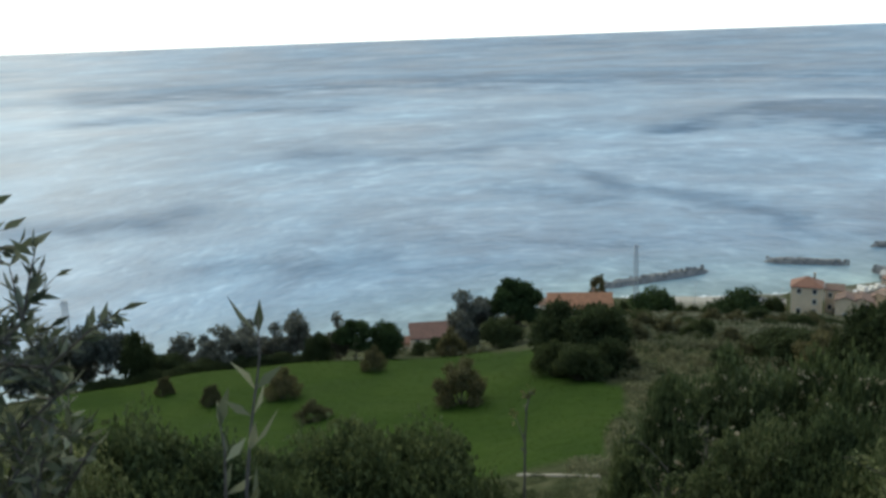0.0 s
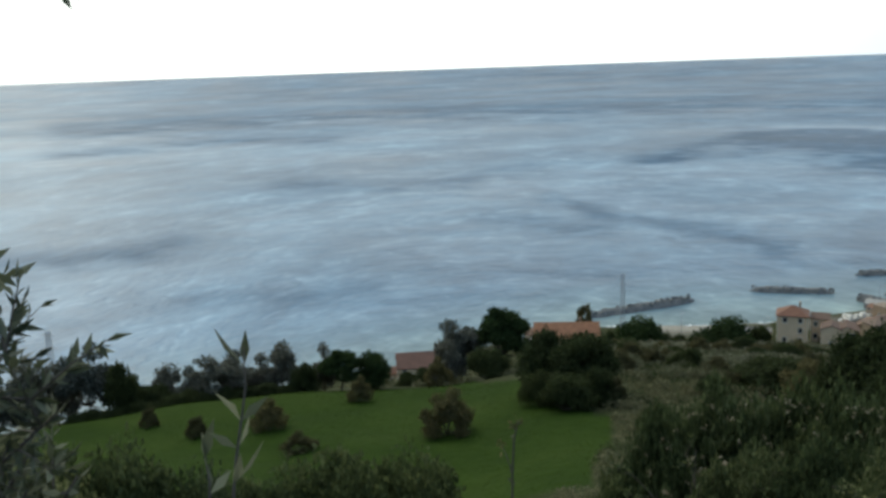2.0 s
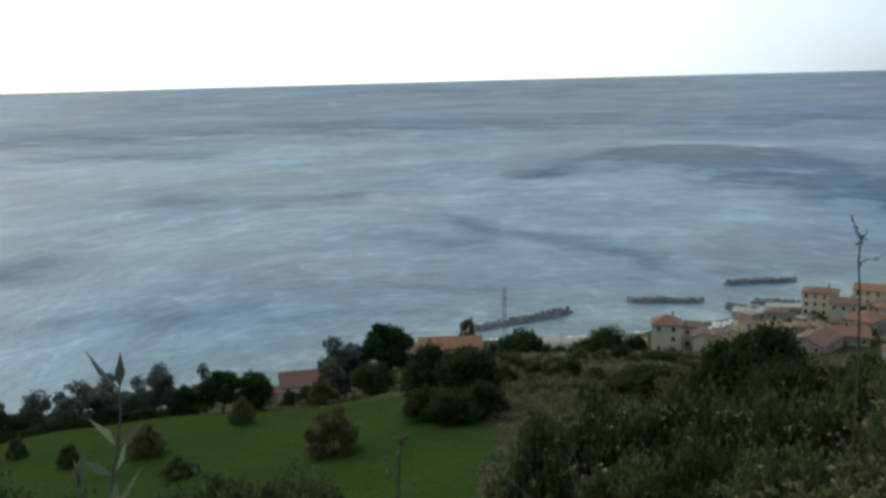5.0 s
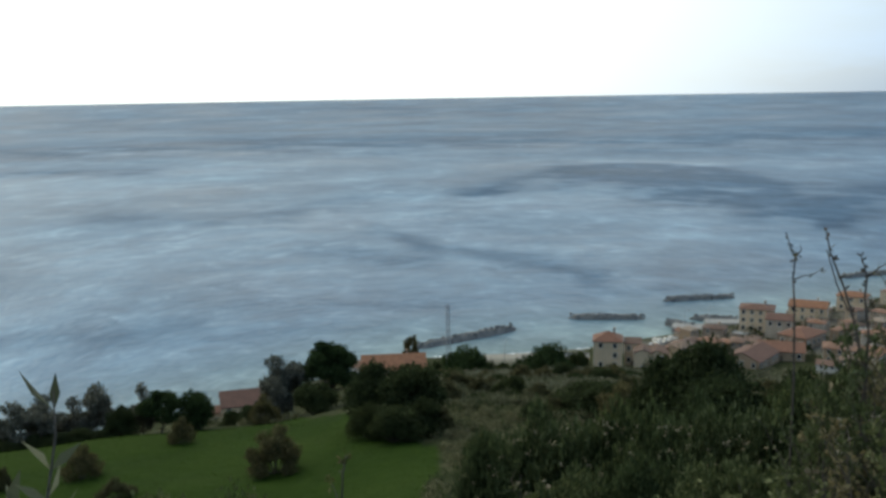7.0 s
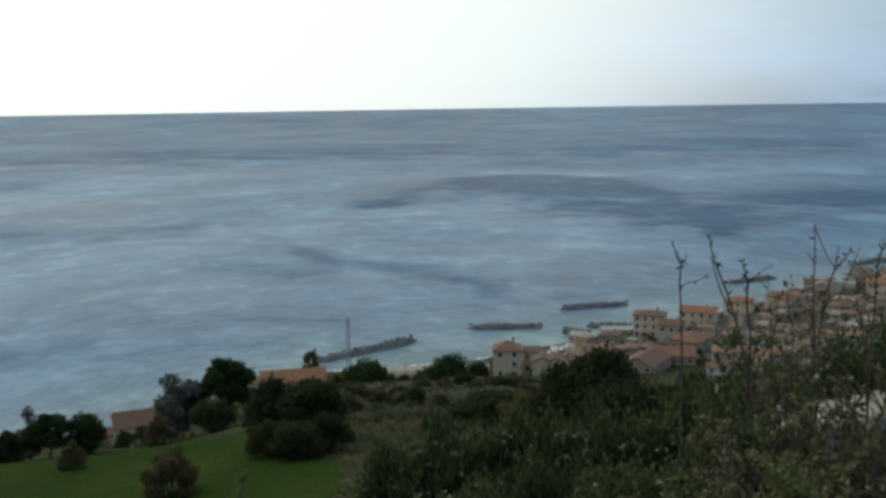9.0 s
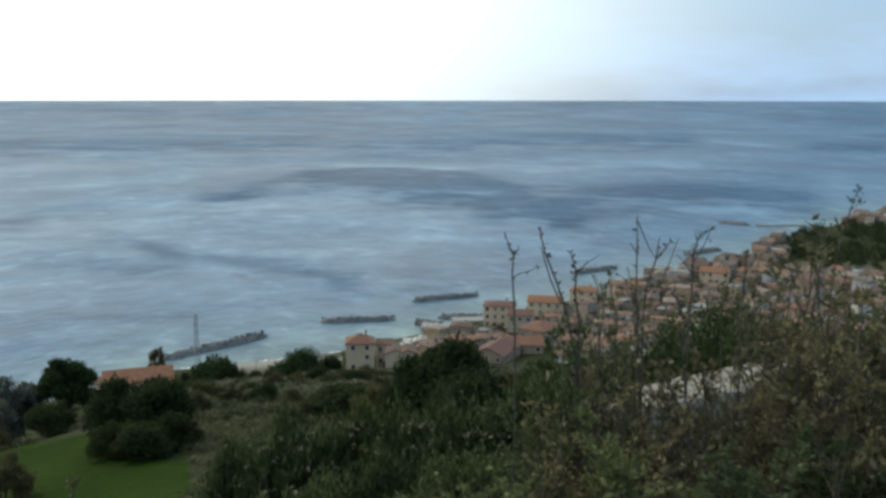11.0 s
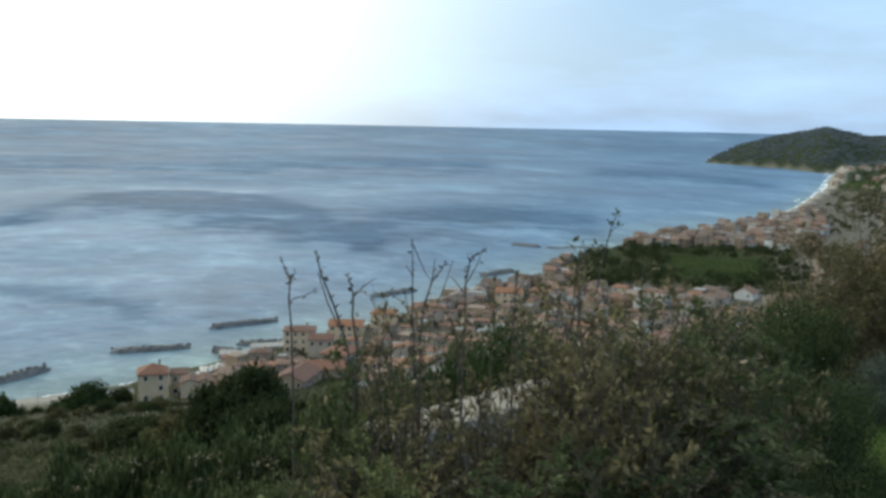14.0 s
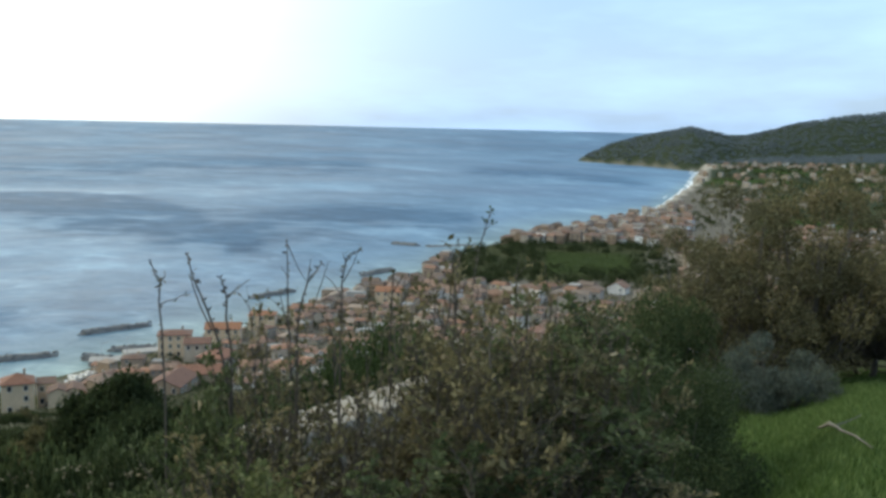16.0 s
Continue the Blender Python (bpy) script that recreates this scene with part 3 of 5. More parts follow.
def crown_points(rng, clumps, n):
    """Points in the outer half of each clump, with gaps."""
    pts, per = [], n // len(clumps)
    for c, s in clumps:
        w = rng.normal(size=(per, 3))
        w /= np.linalg.norm(w, axis=1, keepdims=True)
        r = rng.uniform(0.25, 1.0, (per, 1)) ** 0.5
        pts.append(c + w * r * s * (1 + 0.16 * np.sin(5 * w[:, :1] + 7 * w[:, 1:2])))
    return np.concatenate(pts)


def tree_meshes(seed, high, spread, clumps, size, count, leaf, material, bole=0.35, thick=0.16, flat=1.0):
    rng = np.random.default_rng(seed)
    low = high * bole
    cl = lumps(rng, clumps, spread, low, high - size * 0.7, size, -1 if bole < 0.06 else 0.25 if bole > 0.09 else 0.0)
    cl = [(c, s * np.array([1, 1, flat])) for c, s in cl]
    wood = Shape()
    lean = rng.uniform(-0.25, 0.25, 2)
    fork = Vector((lean[0], lean[1], low * 0.85))
    wood.tube([(0, 0, -0.5), (0.05, 0, low * 0.3), (lean[0] * 0.6, lean[1] * 0.5, low * 0.6), fork], [thick * 1.35, thick, thick * 0.85, thick * 0.7], 7)
    for c, s in cl:
        mid = fork.lerp(Vector(c), 0.55) + Vector((0, 0, -0.08 * high))
        wood.tube([fork, mid, Vector(c)], [thick * 0.5, thick * 0.3, thick * 0.1], 4)
    pts = crown_points(rng, cl, count)
    v, f = leaves(pts, leaf, rng, 0.15, 0.7)
    return wood.mesh("trunk", BARK, True), mesh_of("crown", v, f, material)


TREE_KINDS = {
    "oak_a": tree_meshes(1, 7.0, 2.9, 22, 1.65, 14000, 0.34, OAK, 0.05),
    "oak_b": tree_meshes(2, 7.0, 3.2, 24, 1.6, 14000, 0.34, OAK, 0.05),
    "pine_a": tree_meshes(3, 7.0, 2.9, 20, 1.6, 11000, 0.32, PINE, 0.05, 0.2, 0.85),
    "pine_b": tree_meshes(4, 7.0, 2.4, 18, 1.75, 11000, 0.32, PINE, 0.05, 0.2, 0.85),
    "umbrella": tree_meshes(16, 7.0, 3.4, 26, 1.25, 15000, 0.30, PINE, 0.3, 0.2, 0.5),
    "umbrella_grey": tree_meshes(17, 6.5, 3.1, 20, 1.2, 7000, 0.32, GREY, 0.25, 0.17, 0.6),
    "grey_a": tree_meshes(5, 6.5, 2.5, 16, 1.3, 4600, 0.36, GREY, 0.16, 0.17),
    "grey_b": tree_meshes(6, 6.5, 3.0, 18, 1.25, 5000, 0.36, GREY, 0.12, 0.17),
    "russet_a": tree_meshes(7, 3.0, 1.5, 22, 0.5, 6500, 0.16, RUSSET, 0.03, 0.09),
    "russet_b": tree_meshes(8, 2.8, 1.5, 17, 0.52, 5000, 0.16, RUSSET, 0.03, 0.08),
    "brown": tree_meshes(9, 6.5, 2.6, 40, 0.62, 17000, 0.085, BROWN, 0.16, 0.11),
    "dark_near": tree_meshes(10, 4.2, 1.7, 16, 0.85, 22000, 0.07, LOW_OAK, 0.12, 0.09),
    "fresh_near": tree_meshes(11, 3.4, 1.3, 12, 0.6, 9000, 0.075, FRESH, 0.14, 0.06),
    "silver_near": tree_meshes(12, 2.0, 1.3, 22, 0.36, 10000, 0.055, SILVER, 0.1, 0.05),
    "dark_low": tree_meshes(13, 2.4, 1.5, 34, 0.50, 36000, 0.074, LOW_OAK, 0.05, 0.07),
    "bush_low": tree_meshes(15, 2.4, 1.5, 32, 0.52, 36000, 0.070, BUSH, 0.05, 0.07),
    "green_low": tree_meshes(14, 2.4, 1.6, 24, 0.62, 54000, 0.05, THICKET, 0.05, 0.07),
}


def plant(kind, az, d, tall, wide, name, label, category, group="", sink=0.15, turn=None):
    """A tree or bush of one of the kinds, with its height and width in metres."""
    wood, crown = TREE_KINDS[kind]
    rng = random.Random(int(az * 1000) + int(d * 10))
    ob = thing(name, on_ground(az, d, sink), label, category, group, rng.uniform(0, 360) if turn is None else turn)
    cv = [crown.vertices[i].co for i in range(0, len(crown.vertices), 37)]
    h0, w0 = max(c.z for c in cv), 2 * max(abs(c.x) for c in cv)
    ob.scale = (wide / w0, wide / w0, (tall + sink) / h0)
    part("trunk", wood, ob)
    part("crown", crown, ob)
    return ob


def shrub_meshes(seed, high, spread, stems, per, leaf, material, bare=0.0):
    """A thicket plant: crooked stems that branch twice, with leaves in tufts on the twigs."""
    rng = np.random.default_rng(seed)
    wood, pts, ways, tips = Shape(), [], [], []

    def crooked(foot, tip, n, wobble):
        q = np.linspace(0, 1, n)[:, None]
        line = foot + (tip - foot) * q
        line[1:-1] += rng.normal(size=(n - 2, 3)) * wobble
        return line

    def tuft(line, m):
        k = rng.uniform(0.25, 1.0, m) * (len(line) - 1)
        i = np.minimum(k.astype(int), len(line) - 2)
        w = line[i + 1] - line[i]
        pts.append(line[i] + w * (k - i)[:, None] + rng.normal(size=(m, 3)) * 0.012)
        ways.append(w / (np.linalg.norm(w, axis=1, keepdims=True) + 1e-6) * 0.5)

    for i in range(stems):
        a, r = rng.uniform(0, 2 * math.pi), spread * math.sqrt(rng.random())
        top = high * rng.uniform(0.6, 1.0) * (1 - 0.25 * (r / spread) ** 2)
        foot = np.array([0.45 * r * math.cos(a), 0.45 * r * math.sin(a), -0.2])
        tip = np.array([r * math.cos(a), r * math.sin(a), top])
        line = crooked(foot, tip, 8, 0.045)
        thick = rng.uniform(0.007, 0.014)
        wood.tube(line, np.linspace(thick, 0.003, 8), 5)
        tips.append(tip)
        for j in range(9):
            k = rng.uniform(1.3, 6.8)
            s0 = line[int(k)] + (line[int(k) + 1] - line[int(k)]) * (k % 1)
            out = np.append(rng.normal(size=2), rng.uniform(0.9, 2.8))
            e = s0 + out / np.linalg.norm(out) * rng.uniform(0.18, 0.46)
            branch = crooked(s0, e, 4, 0.018)
            wood.tube(branch, np.linspace(0.0055, 0.002, 4), 4)
            leafy_share = 1.0 if rng.random() > bare else 0.15
            tuft(branch, max(2, int(per * leafy_share * rng.uniform(0.5, 1.2))))
            for _ in range(3):
                s1 = branch[rng.integers(1, 4)]
                out = np.append(rng.normal(size=2), rng.uniform(0.1, 1.3))
                e1 = s1 + out / np.linalg.norm(out) * rng.uniform(0.08, 0.2)
                twig = np.stack([s1, (s1 + e1) / 2 + rng.normal(size=3) * 0.01, e1])
                wood.tube(twig, [0.003, 0.0024, 0.0015], 3)
                tuft(twig, max(1, int(per * leafy_share * rng.uniform(0.4, 1.1))))
    v, f = leaves(np.concatenate(pts), leaf, rng, 0.15, 0.55, np.concatenate(ways))
    tips = np.array(tips)[:8] + rng.normal(size=(min(8, stems), 3)) * 0.1
    pv, pf = leaves(np.repeat(tips, 3, 0), leaf * 0.8, rng, 0.4, 0.9)
    return wood.mesh("branchwork", TWIG), mesh_of("leaves", v, f, material), mesh_of("seed_head_scatter", pv, pf, PALE)


SHRUB_KINDS = {
    "thicket_a": shrub_meshes(21, 2.6, 0.62, 18, 20, 0.050, THICKET),
    "thicket_b": shrub_meshes(22, 2.6, 0.66, 18, 18, 0.048, BROWN, 0.3),
    "thicket_c": shrub_meshes(23, 2.6, 0.60, 18, 20, 0.052, THICKET, 0.12),
    "sparse": shrub_meshes(27, 2.6, 0.62, 8, 8, 0.046, BROWN, 0.45),
    "dark": shrub_meshes(25, 2.4, 0.72, 22, 22, 0.048, LOW_OAK),
}


def shrub(kind, az, d, tall, wide, name, label, group="", heads=True):
    wood, blades, pale = SHRUB_KINDS[kind]
    rng = random.Random(int(az * 777) + int(d * 31))
    ob = thing(name, on_ground(az, d, 0.05), label, "shrub", group, rng.uniform(0, 360))
    h0 = 2.4 if kind == "dark" else 2.6
    w0 = 1.6 if kind == "dark" else 1.4
    ob.scale = (wide / w0, wide / w0, tall / h0)
    part("branchwork", wood, ob)
    part("leaves", blades, ob)
    if heads:
        tagged(part("seed_head_scatter", pale, ob, "pale dried seed heads"), kind="stuff")
    return ob


def spray(wood, pts, ways, line, thick, rng, gap, spreads=0.75):
    """One leafy branch along a line of points: leaves in pairs."""
    line = [Vector(p) for p in line]
    wood.tube(line, list(np.linspace(thick, thick * 0.25, len(line))), 5)
    for a, b in zip(line, line[1:]):
        n = max(1, int((b - a).length / gap))
        for i in range(n):
            p = a.lerp(b, (i + rng.random()) / n)
            for s in (-1, 1):
                w = (b - a).normalized() + spreads * s * Vector(rng.normal(size=3)).normalized()
                pts.append(p)
                ways.append(w.normalized() * 2.2)




# ---- buildings and works ----
def window_parts(ob, w, l, h, storeys, rng, front_only=False):
    """Windows with frame, pane and shutters on the long and short sides."""
    step = h / storeys
    for s in range(storeys):
        z = s * step + step * 0.38
        for side in (-1, 1):
            for n, span, axis in ((max(2, int(w / 3.2)), w, 0), (max(1, int(l / 3.6)), l, 1)):
                for i in range(n):
                    if rng.random() < 0.12:
                        continue
                    u = -span / 2 + span * (i + 0.5) / n
                    hw, hh = 0.6, 0.8
                    face = (l if axis == 0 else w) / 2
                    yield s, side, axis, u, z, hw, hh, face


def opening(ob, side, axis, u, z, hw, hh, face, closed, split=True):
    def place(a, b, c, e, lo, hi):
        lo_v = (a, side * face + lo, c) if axis == 0 else (side * face + lo, a, c)
        hi_v = (b, side * face + hi, e) if axis == 0 else (side * face + hi, b, e)
        return tuple(map(min, lo_v, hi_v)), tuple(map(max, lo_v, hi_v))
    fr = Shape()
    for a, b, c, e in ((u - hw - 0.1, u - hw, z - 0.1, z + 2 * hh + 0.1), (u + hw, u + hw + 0.1, z - 0.1, z + 2 * hh + 0.1), (u - hw, u + hw, z + 2 * hh, z + 2 * hh + 0.12), (u - hw - 0.05, u + hw + 0.05, z - 0.15, z)):
        fr.box(*place(a, b, c, e, -0.05 * side, 0.10 * side))
    if not split:
        n = len(fr.f)
        fr.box(*place(u - hw, u + hw, z, z + 2 * hh, -0.03 * side, 0.015 * side))
        me = fr.mesh("window", WHITEWASH)
        me.materials.append(SHUTTER if closed else GLASS)
        for p in list(me.polygons)[n:]:
            p.material_index = 1
        part("window", me, ob)
        return
    win = part("window", fr.mesh("window", WHITEWASH), ob)
    part("pane", Shape().box(*place(u - hw, u + hw, z, z + 2 * hh, -0.03 * side, 0.015 * side)).mesh("pane", SHUTTER if closed else GLASS), win)


def gable(w, l, h, rise, over=0.35):
    s = Shape()
    W, L, t = w / 2 + over, l / 2 + over, 0.22
    low = h - rise * over / (l / 2)
    v = [(-W, -L, low), (W, -L, low), (W, 0, h + rise), (-W, 0, h + rise), (-W, L, low), (W, L, low)]
    v += [(x, y, z + t) for x, y, z in v]
    f = [(6, 7, 8, 9), (9, 8, 11, 10), (0, 3, 2, 1), (3, 4, 5, 2), (0, 1, 7, 6), (4, 10, 11, 5), (0, 6, 9, 3), (3, 9, 10, 4), (1, 2, 8, 7), (2, 5, 11, 8)]
    s.raw(v, f)
    return s


def hip(w, l, h, rise, over=0.45):
    W, L, t = w / 2 + over, l / 2 + over, 0.2
    r = max(W - L, 0.05)
    s = Shape()
    s.raw([(-W, -L, h), (W, -L, h), (W, L, h), (-W, L, h), (-W, -L, h + t), (W, -L, h + t), (W, L, h + t), (-W, L, h + t), (-r, 0, h + t + rise), (r, 0, h + t + rise)],
          [(3, 2, 1, 0), (0, 1, 5, 4), (1, 2, 6, 5), (2, 3, 7, 6), (3, 0, 4, 7), (4, 5, 9, 8), (6, 7, 8, 9), (5, 6, 9), (7, 4, 8)])
    return s


def house(name, place, turn, w, l, h, storeys, roof, label, group="", wall_mat=None, rise=1.5, seed=0, chimney=True, sunk=2.5, tiles=None):
    rng = random.Random(seed)
    ob = thing(name, place, label, "house", group, turn)
    body = Shape().box((-w / 2, -l / 2, -sunk), (w / 2, l / 2, h))
    if roof == "gable":
        body.raw([(-w / 2, -l / 2, h), (-w / 2, l / 2, h), (-w / 2, 0, h + rise), (w / 2, -l / 2, h), (w / 2, l / 2, h), (w / 2, 0, h + rise)], [(0, 2, 1), (3, 4, 5)])
    part("wall", body.mesh("wall", wall_mat or PLASTER), ob)
    if roof == "gable":
        top = part("roof", gable(w, l, h, rise).mesh("roof", tiles or TILES), ob)
    elif roof == "hip":
        top = part("roof", hip(w, l, h, rise).mesh("roof", tiles or TILES), ob)
    else:
        s = Shape().box((-w / 2 + 0.2, -l / 2 + 0.2, h), (w / 2 - 0.2, l / 2 - 0.2, h + 0.1))
        for lo, hi in (((-w / 2, -l / 2), (w / 2, -l / 2 + 0.25)), ((-w / 2, l / 2 - 0.25), (w / 2, l / 2)), ((-w / 2, -l / 2 + 0.25), (-w / 2 + 0.25, l / 2 - 0.25)), ((w / 2 - 0.25, -l / 2 + 0.25), (w / 2, l / 2 - 0.25))):
            s.box((*lo, h - 0.05), (*hi, h + 0.7))
        top = part("roof", s.mesh("roof", CONCRETE), ob)
    if chimney:
        c = Shape().box((w * 0.22 - 0.35, -0.3 + l * 0.15, h), (w * 0.22 + 0.35, 0.3 + l * 0.15, h + rise + 1.0))
        c.box((w * 0.22 - 0.45, -0.4 + l * 0.15, h + rise + 1.0), (w * 0.22 + 0.45, 0.4 + l * 0.15, h + rise + 1.15))
        part("chimney", c.mesh("chimney", PLASTER), top)
    for s, side, axis, u, z, hw, hh, face in window_parts(ob, w, l, h, storeys, rng):
        opening(ob, side, axis, u, z, hw, hh, face, rng.random() < 0.35, group != "houses of the town")
    d = Shape().box((-0.55, -l / 2 - 0.06, 0), (0.55, -l / 2 + 0.05, 2.1))
    part("door", d.mesh("door", WOOD), ob)
    return ob


ROCKS = []
for seed in range(6):
    r_bm = bmesh.new()
    bmesh.ops.create_icosphere(r_bm, subdivisions=1, radius=1.0)
    for vert in r_bm.verts:
        vert.co *= 0.75 + 0.5 * noise.noise(vert.co * 1.3 + Vector((seed * 7.1, 0, 0)))
        vert.co.z *= 0.7
    r_me = bpy.data.meshes.new("boulder")
    r_bm.to_mesh(r_me)
    r_bm.free()
    r_me.materials.append(ROCK)
    ROCKS.append(r_me)


def breakwater(a, b, wide, high, label, boulders, seed):
    """A rubble mound from a to b in plan, with boulders over it."""
    rng = random.Random(seed)
    a, b = Vector(a), Vector(b)
    ob = thing("breakwater", (a + b) / 2, label, "breakwater", "breakwaters", math.degrees(math.atan2(b.y - a.y, b.x - a.x)))
    half = (b - a).length / 2
    v, f, n = [], [], max(8, int(half / 1.6))
    prof = ((-1.0, -3.0), (-0.8, 0.1), (-0.42, 0.85), (0.0, 1.0), (0.42, 0.85), (0.8, 0.1), (1.0, -3.0))
    for i in range(n + 1):
        x = -half + 2 * half * i / n
        taper = math.sqrt(max(0.02, 1 - abs(x / half) ** 8))
        for y, z in prof:
            v.append((x + rng.uniform(-0.4, 0.4), y * wide / 2 * taper * rng.uniform(0.85, 1.15), (z * high * rng.uniform(0.75, 1.15) if z > 0 else z) * (taper if z > 0 else 1)))
    for i in range(n):
        for k in range(6):
            q = i * 7 + k
            f.append((q, q + 7, q + 8, q + 1))
    f += [tuple(range(6, -1, -1)), tuple(range(n * 7, n * 7 + 7))]
    part("rubble_mound", mesh_of("rubble_mound", v, f, ROCK), ob)
    for i in range(boulders):
        x, y = rng.uniform(-half, half), rng.uniform(-0.85, 0.85)
        s = rng.uniform(0.6, 1.25)
        rock = part("boulder", ROCKS[i % 6], ob)
        rock.matrix_basis = Matrix.LocRotScale((x, y * wide / 2, high * (1 - abs(y) ** 1.6) * 0.92), Euler((rng.random() * 6, rng.random() * 6, rng.random() * 6)), (s, s, s * 0.9))
    return ob


def lattice_mast(place, tall, label, arms):
    ob = thing("lattice_mast", place, label, "mast", "lattice masts")
    b, t = tall * 0.032, tall * 0.012
    for sx in (-1, 1):
        for sy in (-1, 1):
            part("leg", Shape().tube([(sx * b, sy * b, -0.5), (sx * t, sy * t, tall)], [0.08, 0.06], 4).mesh("leg", STEEL), ob)
    n = 11
    for i in range(n):
        z0, z1 = tall * i / n, tall * (i + 1) / n
        w0, w1 = b + (t - b) * i / n, b + (t - b) * (i + 1) / n
        s = Shape()
        for c0, c1 in (((-1, -1), (1, -1)), ((1, -1), (1, 1)), ((1, 1), (-1, 1)), ((-1, 1), (-1, -1))):
            s.tube([(c0[0] * w0, c0[1] * w0, z0), (c1[0] * w1, c1[1] * w1, z1)], [0.03, 0.03], 3)
            s.tube([(c1[0] * w0, c1[1] * w0, z0), (c0[0] * w1, c0[1] * w1, z1)], [0.03, 0.03], 3)
            s.tube([(c0[0] * w1, c0[1] * w1, z1), (c1[0] * w1, c1[1] * w1, z1)], [0.03, 0.03], 3)
        tagged(part("brace", s.mesh("brace", STEEL), ob), kind="stuff")
    for k in range(arms):
        z = tall * (0.97 - 0.09 * k)
        part("cross_arm", Shape().tube([(-1.5, 0, z), (0, 0, z + 0.25), (1.5, 0, z)], [0.06, 0.09, 0.06], 4).mesh("cross_arm", STEEL), ob)
    return ob


# ---- breakwaters, quay and surf ----
breakwater(at(-9.6, 366), at(-15.9, 398), 7, 2.6, "long dark rubble breakwater running out from the beach", 60, 1)
breakwater(at(-19.1, 418), at(-23.7, 420), 6.5, 2.2, "dark rubble breakwater standing free off the beach", 44, 2)
breakwater(at(-24.7, 457), at(-28.8, 472), 6.5, 2.4, "dark rubble breakwater standing free off the harbour", 44, 3)
breakwater(at(-34.4, 536), at(-37.2, 560), 7, 2.4, "dark rubble breakwater standing free off the town", 36, 4)
breakwater(at(-41.0, 618), at(-43.1, 645), 7, 2.4, "low rubble breakwater standing free off the town", 28, 5)
breakwater(at(-42.8, 785), at(-44.6, 775), 8, 2.2, "thin rubble breakwater far along the shore", 20, 6)
breakwater(at(-44.9, 770), at(-47.8, 785), 6, 1.2, "low line of rocks joining the far shore", 16, 7)
breakwater(at(-24.9, 412), at(-26.6, 405), 7, 2.6, "dark rubble mole at the harbour mouth", 30, 8)
breakwater(at(-26.3, 424), at(-29.0, 424), 6, 2.0, "rubble mole with a quay behind it", 30, 9)


def build_quay():
    s = Shape()
    for a0, d0, a1, d1, w in ((-25.3, 402, -28.3, 401, 9), (-27.2, 412, -30.2, 416, 8)):
        p, q = at(a0, d0), at(a1, d1)
        n = (q - p).normalized().cross(Vector((0, 0, 1))) * w / 2
        v = [p + n, q + n, q - n, p - n]
        s.raw([(*c[:2], -3) for c in v] + [(*c[:2], 2.1) for c in v], [(3, 2, 1, 0), (4, 5, 6, 7), (0, 1, 5, 4), (1, 2, 6, 5), (2, 3, 7, 6), (3, 0, 4, 7)])
    tagged(new("quay", s.mesh("quay", CONCRETE)), "pale concrete harbour quay", "quay", kind="structure")


def build_surf():
    """Broken lines of foam along the beaches."""
    rng = random.Random(5)
    s = Shape()

    def strip(pairs):
        n = len(s.v)
        s.v += [tuple(p) for pair in pairs for p in pair]
        s.f += [(n + 2 * k, n + 2 * k + 1, n + 2 * k + 3, n + 2 * k + 2) for k in range(len(pairs) - 1)]
    for lo, hi, step, wide in ((-24, -9, 0.3, 3), (-54, -30, 0.5, 3)):
        a = lo
        while a < hi:
            b = a + step * rng.uniform(1.5, 4)
            if rng.random() < 0.55:
                pairs = []
                for k in range(6):
                    c = a + (b - a) * k / 5
                    d = float(shore(c)) + 7 + rng.uniform(-1, 1)
                    w = wide * rng.uniform(0.3, 1.0) * math.sin(math.pi * (k + 0.3) / 5.6)
                    pairs.append((at(c, d - w / 2, 0.55), at(c, d + w / 2, 0.5)))
                strip(pairs)
            a = b
    for band in range(3):            # the long beach of the bay runs away from the viewpoint
        d = 1080.0
        while d < 2330:
            long = rng.uniform(120, 320) if band == 0 else rng.uniform(40, 110)
            if rng.random() < (0.97, 0.5, 0.3)[band]:
                pairs = []
                for k in range(13):
                    q = d + long * k / 12
                    c = float(np.interp(q, SHORE_D[9:1:-1], SHORE_AZ[9:1:-1])) + (0.08, 0.34, 0.6)[band] + rng.uniform(-0.05, 0.05)
                    w = (0.44, 0.22, 0.14)[band] * rng.uniform(0.35, 1.0) * (0.4 + 0.6 * math.sin(math.pi * (k + 0.4) / 12.8))
                    pairs.append((at(c - w / 2, q, 0.75), at(c + w / 2, q, 0.7)))
                strip(pairs)
            d += long * (0.88 if band == 0 else 1.5)
    tagged(new("surf", s.mesh("surf", FOAM)), "white surf breaking along the beach", "surf", kind="stuff")


build_quay()
build_surf()

# ---- masts ----
lattice_mast(on_ground(-11.72, 300), EYE - 300 * math.tan(radians(12.63)) - ground_z(-11.72, 300), "tall grey steel lattice mast above the beach", 3)
lattice_mast(on_ground(22.5, 205), EYE - 205 * math.tan(radians(13.9)) - ground_z(22.5, 205), "grey steel lattice mast behind the trees", 2)

# ---- houses by the beach ----
house("tower_house", at(-21.5, 326, 5.0), -22, 9.6, 9.0, 10.0, 3, "hip", "tall ochre house with a red hipped tile roof", "", OCHRE, 2.6, 11, tiles=RED_TILES)
house("annex", at(-23.0, 331, 5.0), -24, 5.5, 7.5, 8.2, 2, "gable", "ochre annex with a brown tile roof beside the tall house", "", OCHRE, 1.2, 12, False)
house("terraced_house", at(-23.6, 321, 5.5), 66, 7.0, 6.0, 7.0, 2, "gable", "ochre two-storey house with a tile roof", "beach houses", OCHRE, 1.3, 13, False)
